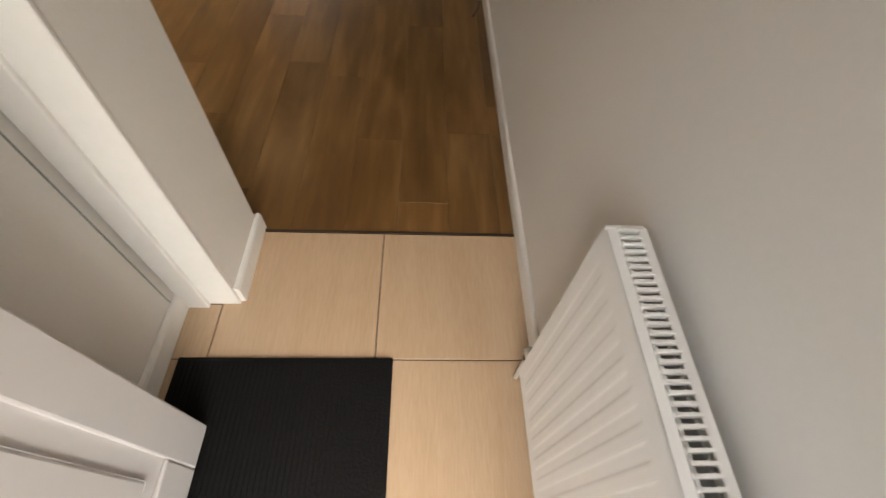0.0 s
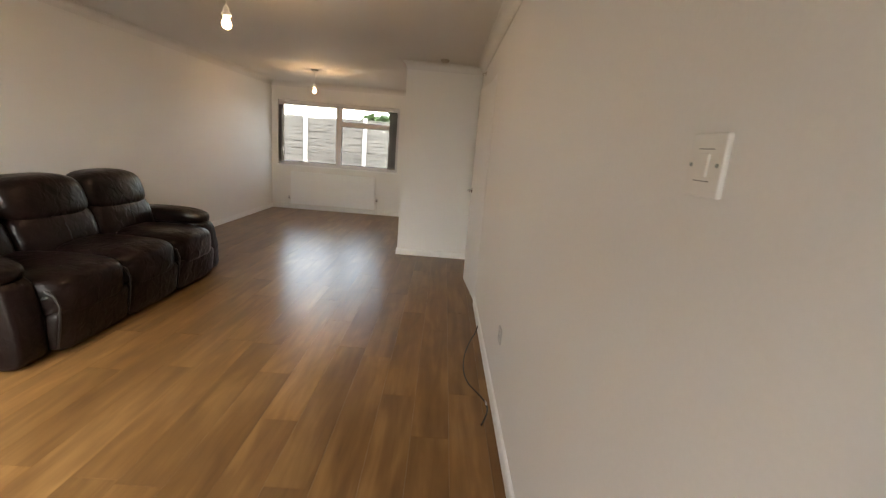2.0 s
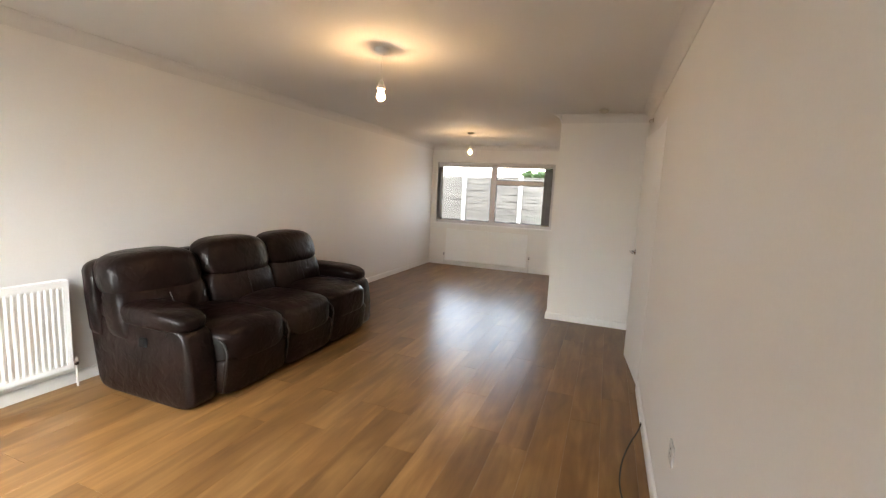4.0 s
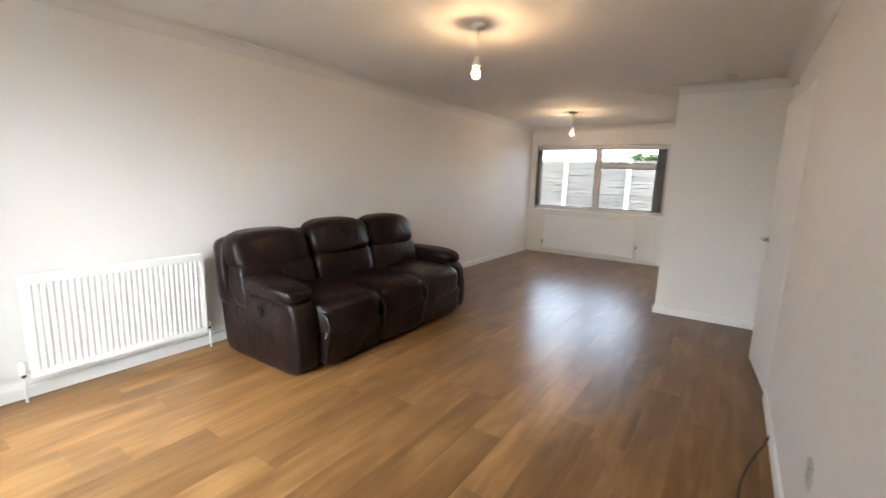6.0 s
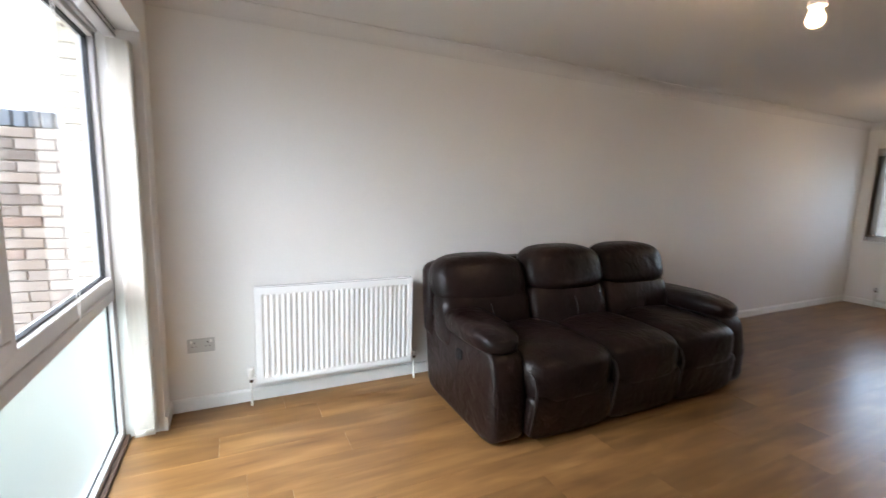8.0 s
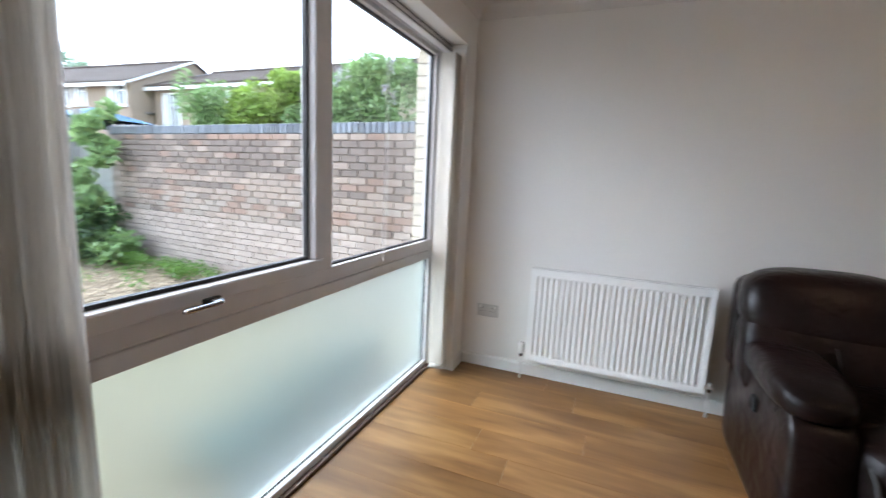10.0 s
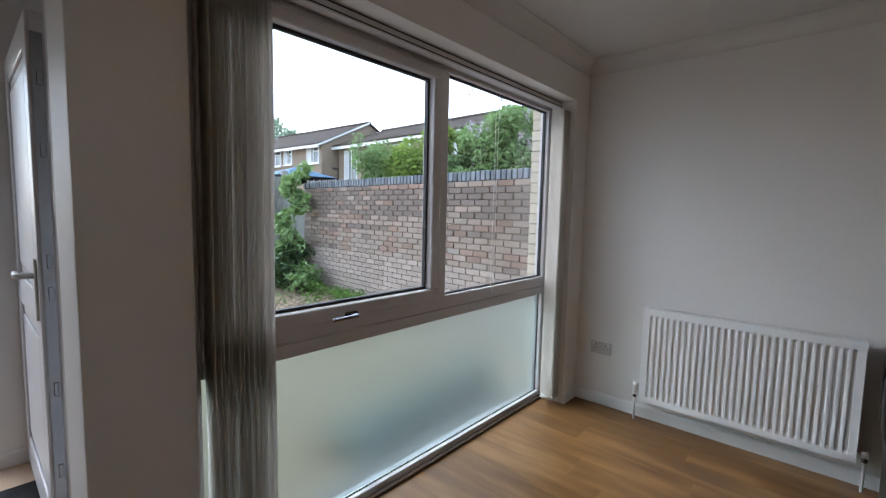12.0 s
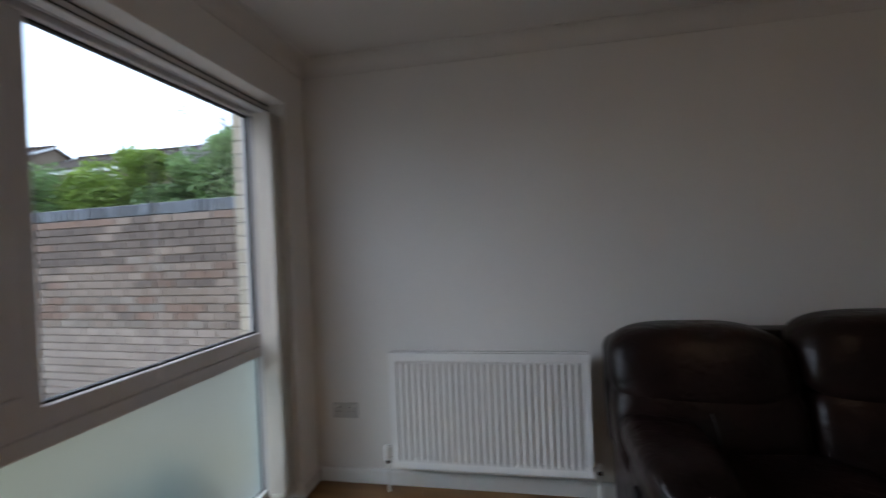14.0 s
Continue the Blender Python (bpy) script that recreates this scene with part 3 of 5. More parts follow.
for x, zt in ((-2.88, 0.2), (-1.16, 0.26)):
    bm = tube(bmesh.new(), [(x, YN - 0.06, 0), (x, YN - 0.06, zt)], 0.008)
    tube(bm, [(x, YN - 0.06, zt - 0.03), (x + (0.05 if x < -2 else -0.05), YN - 0.06, zt - 0.03)], 0.01)
    v = part("valve_tail", bm, COPPER, t, "white painted pipe tail", True)
    part("valve_cap", lathe(bmesh.new(), [(0.013, 0), (0.018, 0.01), (0.018, 0.05), (0.01, 0.056)], (x, YN - 0.06, zt), 14), CHROME, v, "metal valve head", True)
for x in (-2.5, -1.54):
    part("bracket", boxes((x, x + 0.04, YN - 0.05, YN, 0.2, 0.6)), ENAMEL, t)


# ---- vertical blinds ----
def vane_mesh(height, cloth, width=0.089, twist=0.0):
    bm = bmesh.new()
    n, k = 6, 8
    rows = []
    for j in range(k + 1):
        z = height * j / k
        row = []
        for i in range(n + 1):
            s = -width / 2 + width * i / n
            row.append(bm.verts.new((s, 0.006 * math.cos(math.pi * s / width) + 0.002 * math.sin(5 * z + twist), z)))
        rows.append(row)
    for a, b in zip(rows, rows[1:]):
        for i in range(n):
            bm.faces.new((a[i], a[i + 1], b[i + 1], b[i]))
    ret = bmesh.ops.solidify(bm, geom=bm.faces[:], thickness=0.0018)
    box(bm, -width / 2, width / 2, 0.001, 0.007, 0.0, 0.035)
    return mesh_of("vane", bm, cloth, True)


VANE_FRONT, VANE_REAR = vane_mesh(1.985, FABRIC), vane_mesh(1.06, BACKLITFABRIC)


def blind(name, at, label, mesh, z, xs, y, turn, rail):
    t = thing(name, at, label, "blind")
    part("head_rail", boxes(rail, bevel=0.004), UPVC, t, "white head rail")
    for i, x in enumerate(xs):
        piece("vane", mesh, t, pose(x, y + (0.05 if mesh is VANE_FRONT and x < -2 else 0.0), z - (0.03 if mesh is VANE_FRONT and x < -2 else 0.0), 0, 0, turn + 4 * math.sin(i * 2.3) + 5 * math.sin(i * 0.9)))
    return t


bl = blind("vertical_blind", (-1.9, 1.29, 2.11), "beige fabric vertical blind drawn back in front of the tall window", VANE_FRONT, 0.075, [-0.757 - 0.0128 * i for i in range(16)] + [-2.925 - 0.0105 * i for i in range(10)], 1.295, 92, (WX0 + 0.005, WX1 - 0.045, 1.27, 1.318, 2.06, 2.099))
bm = bmesh.new()
tube(bm, [(-2.3, 1.285, 2.10), (-2.302, 1.287, 1.5), (-2.298, 1.285, 0.95), (-2.31, 1.287, 0.86)], 0.0013, 6)
tube(bm, [(-2.33, 1.285, 2.10), (-2.328, 1.287, 1.5), (-2.33, 1.285, 0.95), (-2.31, 1.287, 0.86)], 0.0013, 6)
part("track_slot", boxes((WX0 + 0.01, WX1 - 0.05, 1.3181, 1.3195, 2.066, 2.0715), (WX0 + 0.01, WX1 - 0.05, 1.3181, 1.3195, 2.0925, 2.098)), GASKET, bl, "dark slots along the head rail")
part("cord", bm, PLASTIC, bl, "thin pull cord")
part("weight_chain", tube(bmesh.new(), [(-2.925, 1.393, 0.06), (-2.97, 1.398, 0.043), (-3.02, 1.393, 0.06)], 0.003, 6), PLASTIC, bl, "white bottom chain")
blind("vertical_blind", (-1.95, YN + 0.05, 2.04), "fabric vertical blind at the rear window, coloured dark as if backlit", VANE_REAR, 0.905, [-3.085, -3.06, -3.035] + [-0.985, -0.96, -0.935, -0.91, -0.885, -0.86], YN + 0.055, 80, (-3.10, -0.81, YN + 0.03, YN + 0.08, 2.0, 2.055))


# ---- doors ----
D1 = tagged(new("door_1"), "flat white room door standing slightly ajar", "door", "", "structure")
part("door_frame", boxes((XE + 0.001, XE + 0.119, 4.70, 4.735, 0, 2.06), (XE + 0.001, XE + 0.119, 5.505, 5.54, 0, 2.06), (XE + 0.001, XE + 0.119, 4.735, 5.505, 2.03, 2.06)), GLOSS, D1, "white door lining")
leaf = new("leaf", mesh_of("leaf", boxes((-0.036, 0.0, 0.0, 0.76, 0.006, 2.02), bevel=0.003), GLOSS))
leaf.parent = D1
leaf.matrix_basis = pose(XE + 0.034, 4.742, 0, 0, 0, 5.6)
lm = leaf.matrix_basis
bm = lathe(bmesh.new(), [(0.026, 0), (0.026, 0.006), (0.012, 0.01), (0.010, 0.045)], sides=18)
tube(bm, [(0, 0, 0.042), (0, -0.02, 0.046), (0, -0.11, 0.044), (0, -0.125, 0.036)], [0.010, 0.0095, 0.008, 0.008], 10)
hd = new("door_handle", mesh_of("door_handle", bm, CHROME, True))
hd.parent = leaf
hd.matrix_basis = pose(-0.036, 0.70, 1.0, 0, -90, 0)
tagged(hd, "chrome lever handle")

D2 = tagged(new("door_2"), "white panelled front door standing open in the hall", "door", "", "structure")
part("door_frame", boxes((-0.30, -0.26, HY0 - 0.1, HY0 + 0.003, 0, 2.06), (0.32, 0.36, HY0 - 0.1, HY0 + 0.003, 0, 2.06), (-0.26, 0.32, HY0 - 0.1, HY0 + 0.003, 2.0, 2.06), bevel=0.004), UPVC, D2, "white plastic door frame")
LY0, LY1, LX = HY0 + 0.01, 0.625, -0.425
bm = bmesh.new()
box(bm, LX - 0.055, LX - 0.012, LY0, LY1, 0.022, 2.0)
st = 0.105
for r in ((LY0, LY0 + st, 0.022, 2.0), (LY1 - st, LY1, 0.022, 2.0), (LY0 + st, LY1 - st, 0.022, 0.17), (LY0 + st, LY1 - st, 1.89, 2.0), (LY0 + st, LY1 - st, 0.86, 1.0)):
    box(bm, LX - 0.0125, LX, r[0], r[1], r[2], r[3], bevel=0.005)
dl = part("leaf", bm, UPVC, D2, "white plastic door leaf")
part("panel", boxes((LX - 0.0125, LX - 0.004, LY0 + st + 0.05, LY1 - st - 0.05, 0.22, 0.81), (LX - 0.0125, LX - 0.004, LY0 + st + 0.05, LY1 - st - 0.05, 1.05, 1.84), bevel=0.007), UPVC, dl, "raised door panels")
bm = boxes((LX - 0.045, LX - 0.012, LY1, LY1 + 0.003, 0.1, 1.93))
for z in (0.3, 0.62, 0.98, 1.1, 1.5, 1.75):
    box(bm, LX - 0.038, LX - 0.024, LY1 + 0.003, LY1 + 0.008, z, z + 0.05, bevel=0.002)
part("lock_strip", bm, DARKCHROME, dl, "steel multipoint lock strip")
bm = boxes((LX, LX + 0.009, LY1 - 0.075, LY1 - 0.04, 0.9, 1.13), bevel=0.004)
tube(bm, [(LX + 0.005, LY1 - 0.057, 1.07), (LX + 0.05, LY1 - 0.057, 1.07), (LX + 0.055, LY1 - 0.075, 1.07), (LX + 0.052, LY1 - 0.17, 1.07)], [0.011, 0.011, 0.0115, 0.009], 10)
part("door_handle", bm, PLASTIC, dl, "white lever handle and plate", True)

structure("trim_seal", boxes((HX + 0.0005, HX + 0.002, 0.960, 0.9635, 0.08, 2.1)), STEEL, "thin grey seal line beside the post casing", "trim")
t = thing("wall_hook", (XE, 5.95, 2.245), "small brass hook high on the wall over the door", "hook")
part("plate", boxes((XE - 0.006, XE, 5.93, 5.97, 2.225, 2.265), bevel=0.002), OLDPLASTIC, t)
part("hook", tube(bmesh.new(), [(XE - 0.004, 5.95, 2.25), (XE - 0.03, 5.95, 2.25), (XE - 0.04, 5.95, 2.235), (XE - 0.03, 5.95, 2.222)], 0.004, 8), OLDPLASTIC, t, "", True)

# white post profile on the hall side of the pier
structure("trim_pier_post", boxes((-0.606, -0.435, 1.0, 1.0115, 0.0, H), (-0.60, -0.53, 0.985, 1.0, 0.0, H), bevel=0.003), GLOSS, "white gloss post casing on the pier", "trim")


# ---- sofa ----
def sofa():
    y0, y1, arm = 3.0, 5.19, 0.215
    t = thing("sofa", (-2.65, (y0 + y1) / 2, 0), "dark brown leather three-seat recliner sofa, creased", "sofa")
    sw = (y1 - y0 - 2 * arm) / 3
    bw = 0.675
    part("base", boxes((-3.04, -2.30, y0 + 0.06, y1 - 0.06, 0.02, 0.30), bevel=0.03, seg=3), LEATHER, t)
    for i in range(3):
        yc, yb = y0 + arm + sw * (i + 0.5), y0 - 0.035 + bw * (i + 0.5)
        low = -0.035 if i == 0 else 0.012
        lean = 0.0 if i == 0 else 0.035
        b = part("backrest", cushion(bmesh.new(), (-2.825 + lean, yb, 0.56), (0.26, bw + 0.005, 0.40), 0.44, shape=lambda p: Vector((p[0] * (1 - 0.18 * p[2] ** 2) - 0.36 * p[2] + 0.05 * math.cos(2.2 * p[1]), p[1], p[2] + 0.03 * math.sin(9 * p[1]) * max(0, p[0])))), LEATHER, t, "padded leather back cushion", True)
        part("headrest", cushion(bmesh.new(), (-2.905 + lean, yb, 0.82 + low), (0.285, bw + 0.012, 0.315), 0.56, shape=lambda p: Vector((p[0] - 0.34 * p[2] + 0.06 * math.cos(1.6 * p[1]), p[1] * (1 - 0.07 * max(0, p[2]) ** 2), p[2] + 0.06 * (1 - p[1] ** 2)))), LEATHER, b, "plump leather head roll", True)
        part("seam", tube(bmesh.new(), [(-2.70 + lean, yb - 0.02, 0.66), (-2.685 + lean, yb - 0.005, 0.60), (-2.675 + lean, yb, 0.53)], 0.0035, 6), GASKET, b, "short vertical seam under the head roll", True)
        s = part("seat", cushion(bmesh.new(), (-2.462, yc, 0.365), (0.73, sw + 0.055, 0.27), 0.42, 36, 22, shape=lambda p: Vector((p[0], p[1], p[2] + 0.20 * (1 - p[1] ** 2) * (1 if p[2] > 0 else 0) - 0.22 * max(0, p[0]) ** 3 + 0.02 * math.sin(7 * p[0] + 3 * p[1])))), LEATHER, t, "padded leather seat cushion", True)
        part("footrest", cushion(bmesh.new(), (-2.195, yc, 0.165), (0.16, sw + 0.03, 0.285), 0.36, shape=lambda p: Vector((p[0] + 0.20 * p[2], p[1], p[2]))), LEATHER, t, "leather footrest panel", True)
        rim = yc - sw / 2 + 0.004
        part("piping", tube(bmesh.new(), [(-2.30, rim, 0.455), (-2.21, rim, 0.435), (-2.135, rim, 0.395), (-2.108, rim, 0.33), (-2.122, rim, 0.20), (-2.15, rim, 0.06)], 0.0075, 8), STITCH, s, "puckered leather seam", True)
    for y, s in ((y0 + arm / 2, -1), (y1 - arm / 2, 1)):
        a = part("arm", cushion(bmesh.new(), (-2.645, y, 0.265), (0.92, arm + 0.01, 0.53), 0.23, 36, 20, shape=lambda p: Vector((p[0] - 0.10 * (p[2] + 1) * 0.5 + (0.07 * (1 - p[2] ** 2) if p[0] > 0 else 0) + (0.10 * (1 - p[2]) * 0.5 if p[0] < 0 else 0), p[1], p[2]))), LEATHER, t, "leather covered arm", True)
        part("arm_pad", cushion(bmesh.new(), (-2.665, y, 0.562), (0.86, arm + 0.055, 0.135), 0.62, 40, 18, shape=lambda p: Vector((p[0], p[1] * (1 + 0.10 * p[0]), p[2] - 0.9 * max(0, p[0] - 0.5) ** 2 + 0.16 * (1 - p[0] ** 2) + (0.25 if p[2] < 0 else 0) * p[2]))), LEATHER, a, "soft padded arm top", True)
        if s < 0:
            ys = y - arm / 2 - 0.003
            part("release_lever", boxes((-2.60, -2.535, ys - 0.02, ys + 0.03, 0.375, 0.44), bevel=0.014, seg=3), RUBBER, a, "black plastic recliner release")
            part("piping", tube(bmesh.new(), [(-2.36, ys + 0.006, 0.51), (-2.34, ys + 0.001, 0.40), (-2.35, ys + 0.001, 0.2), (-2.37, ys + 0.006, 0.06)], 0.003, 8), RUBBER, a, "dark seam beside the rounded arm front", True)
            part("seam", tube(bmesh.new(), [(-2.36, ys + 0.002, 0.49), (-2.45, ys + 0.001, 0.36), (-2.52, ys + 0.001, 0.275), (-2.62, ys, 0.285), (-2.76, ys, 0.31), (-2.86, ys + 0.002, 0.335)], 0.003, 8), RUBBER, a, "dark stitched seam on the arm side", True)
    part("back_shell", cushion(bmesh.new(), (-3.05, (y0 + y1) / 2 - 0.02, 0.62), (0.14, y1 - y0 + 0.02, 0.56), 0.22, 32, 16, shape=lambda p: Vector((p[0] - 0.55 * p[2], p[1], p[2]))), LEATHER, t, "flat leather back panel", True)
    for x in (-2.96, -2.36):
        for y in (y0 + 0.1, y1 - 0.1):
            part("foot", lathe(bmesh.new(), [(0.028, 0), (0.03, 0.02), (0.025, 0.05)], (x, y, 0), 12), GASKET, t)
    t.matrix_basis = Matrix.Translation((0.04, 0, 0)) @ t.matrix_basis
    return t


sofa()


# ---- pendant lamps ----
def pendant(x, y, zb, label):
    t = thing("pendant_lamp", (x, y, H), label, "lamp", "pendant lamps in the lounge")
    part("ceiling_rose", lathe(bmesh.new(), [(0.012, -0.03), (0.03, -0.026), (0.048, -0.016), (0.05, 0.0)], (x, y, H), 24), PLASTIC, t, "white ceiling rose", True)
    part("flex", tube(bmesh.new(), [(x, y, H - 0.02), (x + 0.002, y, (H + zb) / 2 + 0.05), (x, y, zb + 0.085)], 0.0035, 8), PLASTIC, t, "thin white flex", True)
    part("lamp_holder", lathe(bmesh.new(), [(0.027, 0.046), (0.029, 0.05), (0.028, 0.064), (0.019, 0.07), (0.018, 0.092), (0.010, 0.104), (0.006, 0.112)], (x, y, zb), 20), PLASTIC, t, "white lamp holder", True)
    part("filament", lathe(bmesh.new(), [(0.004, -0.014), (0.010, -0.008), (0.012, 0.0), (0.010, 0.008), (0.004, 0.014)], (x, y, zb), 14), BULB, t, "glowing warm filament", True)
    part("bulb", lathe(bmesh.new(), [(0.002, -0.034), (0.013, -0.031), (0.023, -0.023), (0.029, -0.010), (0.030, 0.0), (0.027, 0.014), (0.020, 0.03), (0.016, 0.044)], (x, y, zb), 24), BULBGLASS, t, "bare pearl glass bulb", True, shadow=False)
    return t


pendant(-1.343, 3.852, 2.072, "bare lit bulb on a white pendant in the lounge")
pendant(-1.912, 7.685, 2.08, "bare lit bulb on a white pendant near the rear window")

# ---- small fittings ----
def plate(name, at, axis, width, height, label, category, material=PLASTIC):
    """A wall plate; axis +1 or -1: the way in x that it faces."""
    x, y, z = at
    t = thing(name, at, label, category)
    part("plate", boxes((min(x, x + axis * 0.009), max(x, x + axis * 0.009), y - width / 2, y + width / 2, z - height / 2, z + height / 2), bevel=0.003), material, t)
    return t


sw = plate("light_switch", (XE, 1.492, 1.424), -1, 0.088, 0.092, "white square light switch on the plain wall", "switch")
part("rocker", boxes((XE - 0.013, XE - 0.008, 1.479, 1.505, 1.407, 1.441), bevel=0.002), PLASTIC, sw, "white rocker")
for y in (1.460, 1.524):
    part("screw", lathe(bmesh.new(), [(0.003, 0), (0.003, 0.002)], sides=10), STEEL, sw, "steel screw").matrix_basis = pose(XE - 0.0085, y, 1.424, 0, -90, 0)
for z in (1.4465, 1.4005):
    part("marking", boxes((XE - 0.0096, XE - 0.0088, 1.473, 1.511, z, z + 0.001)), GASKET, sw, "dark line beside the rocker")
so = plate("wall_socket", (XW, 1.60, 0.405), 1, 0.146, 0.086, "pale grey double power socket low on the wall", "socket", GREYPLASTIC)
for y in (1.565, 1.635):
    for r in ((y - 0.003, y + 0.003, 0.42, 0.428), (y - 0.014, y - 0.007, 0.398, 0.402), (y + 0.007, y + 0.014, 0.398, 0.402)):
        part("slot", boxes((XW + 0.0086, XW + 0.0098, *r)), GASKET, so, "dark socket hole")
    part("rocker", boxes((XW + 0.009, XW + 0.013, y + 0.017 * (1 if y > 1.6 else -1) - 0.006, y + 0.017 * (1 if y > 1.6 else -1) + 0.006, 0.422, 0.44), bevel=0.002), PLASTIC, so)
so = plate("wall_socket", (XE, 3.068, 0.434), -1, 0.086, 0.086, "pale grey single wall socket low on the long wall", "socket", GREYPLASTIC)
for r in ((3.065, 3.071, 0.449, 0.457), (3.053, 3.061, 0.425, 0.429), (3.075, 3.083, 0.425, 0.429)):
    part("slot", boxes((XE - 0.0098, XE - 0.0086, *r)), GASKET, so, "dark socket hole")
t = thing("smoke_alarm", (0.03, 6.10, H), "small cream alarm on the ceiling by the cupboard", "alarm")
part("base", lathe(bmesh.new(), [(0.03, -0.032), (0.044, -0.022), (0.05, -0.006), (0.05, 0)], (0.03, 6.10, H), 24), OLDPLASTIC, t, "", True)
t = thing("cable", (0.42, 3.4, 0), "loose black cable lying along the skirting", "cable")
pts = [(0.484, 4.08, 0.05), (0.468, 4.04, 0.012), (0.411, 3.865, 0.005), (0.362, 3.64, 0.005), (0.346, 3.43, 0.005), (0.37, 3.27, 0.005), (0.424, 3.16, 0.005), (0.46, 3.07, 0.005), (0.459, 2.98, 0.005), (0.417, 2.86, 0.005)]
fine = []
for a, b, c, d in zip([pts[0]] + pts, pts, pts[1:], pts[2:] + [pts[-1]]):
    for k in range(5):
        u = k / 5
        fine.append(tuple(0.5 * (2 * q + (r - o) * u + (2 * o - 5 * q + 4 * r - s) * u * u + (3 * q - o - 3 * r + s) * u ** 3) for o, q, r, s in zip(a, b, c, d)))
part("sheath", tube(bmesh.new(), fine + [pts[-1]], 0.0045, 8), CABLE, t, "", True)
part("plug", tube(bmesh.new(), [(0.458, 3.085, 0.006), (0.461, 3.065, 0.006), (0.461, 3.045, 0.006)], 0.007, 8), CHROME, t, "small metal connector", True)

# door mat
t = thing("door_mat", (-0.25, 0.45, 0), "black ribbed rubber door mat on hall tiles", "mat")
bm = boxes((-0.57, 0.06, -0.02, 0.82, 0.0, 0.009), bevel=0.003)
part("base", bm, RUBBER, t)
bm = bmesh.new()
for i in range(42):
    x = -0.555 + i * 0.0143
    box(bm, x, x + 0.008, -0.005, 0.805, 0.0088, 0.012)
part("ribs", bm, RUBBER, t, "raised ribs")


# ---- outside ----
bm = bmesh.new()
box(bm, -400, 400, -400, 400, -0.62, -0.12)
structure("ground", bm, GRAVEL, "stony garden ground with weeds reaching far", "ground")
structure("foundation", boxes((HX - 0.1, XE + 0.1, HY0 - 0.15, 1.0, -0.3, -0.03), (XW - 0.2, XE + 0.1, 1.0, YN + 0.2, -0.3, -0.03)), CONCRETE, "concrete slab under the rooms", "foundation")

# rear fence
RF = thing("fence", (-2, 13.4, -0.12), "grey waney-lap fence with concrete posts", "fence")
def waney(seed):
    """A sawn board with a wavy lower edge, lapped over the one below."""
    rng = random.Random(seed)
    bm = bmesh.new()
    n, half = 16, 0.79
    ph = rng.uniform(0, 6)
    edge = [-0.028 + 0.009 * math.sin(ph + 0.9 * i) + rng.uniform(-0.006, 0.006) for i in range(n + 1)]
    front = [[bm.verts.new((-half + 2 * half * i / n, -0.014, z)) for i, z in enumerate(edge)], [bm.verts.new((-half + 2 * half * i / n, -0.006, 0.06)) for i in range(n + 1)]]
    back = [[bm.verts.new((-half + 2 * half * i / n, 0.004, z)) for i, z in enumerate(edge)], [bm.verts.new((-half + 2 * half * i / n, 0.006, 0.06)) for i in range(n + 1)]]
    for i in range(n):
        bm.faces.new((front[0][i], front[0][i + 1], front[1][i + 1], front[1][i]))
        bm.faces.new((back[0][i], back[1][i], back[1][i + 1], back[0][i + 1]))
        bm.faces.new((front[0][i], back[0][i], back[0][i + 1], front[0][i + 1]))
        bm.faces.new((front[1][i], front[1][i + 1], back[1][i + 1], back[1][i]))
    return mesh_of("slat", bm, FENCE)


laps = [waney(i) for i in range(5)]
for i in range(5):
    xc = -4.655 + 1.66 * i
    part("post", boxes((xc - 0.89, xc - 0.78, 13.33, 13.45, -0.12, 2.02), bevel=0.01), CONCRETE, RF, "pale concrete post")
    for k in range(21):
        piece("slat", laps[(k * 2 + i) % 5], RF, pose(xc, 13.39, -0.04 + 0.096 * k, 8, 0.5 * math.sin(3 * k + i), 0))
    # Board added behind the slats; its dark colour stands in for gap shade.
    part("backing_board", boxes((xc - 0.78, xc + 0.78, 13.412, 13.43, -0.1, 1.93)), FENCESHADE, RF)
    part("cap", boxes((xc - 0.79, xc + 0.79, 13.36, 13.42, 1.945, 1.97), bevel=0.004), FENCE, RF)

# garden wall
GA, GB = Vector((-4.34, 0.95, 0)), Vector((-4.76, -4.75, 0))
gdir = (GB - GA).normalized()
gyaw = math.degrees(math.atan2(gdir.y, gdir.x))
glen = (GB - GA).length
GW = tagged(new("wall_garden"), "weathered brown brick garden wall with blue coping", "wall", "", "structure")
GW.matrix_basis = pose(GA.x, GA.y, -0.165, 0, 0, gyaw)
gm = GW.matrix_basis.copy()
core = new("mortar", mesh_of("mortar", boxes((0, glen, -0.1, 0.096, 0.0, 1.87)), MORTAR))
core.parent = GW
brick_m = [mesh_of("brick", boxes((-0.1075, 0.1075, -0.01, 0.02, -0.0325, 0.0325), bevel=0.004, seg=1), m) for m in (BRICK, BRICKRED, BRICKDARK, BRICKPALE)]
rng = random.Random(4)
rest = bmesh.new()
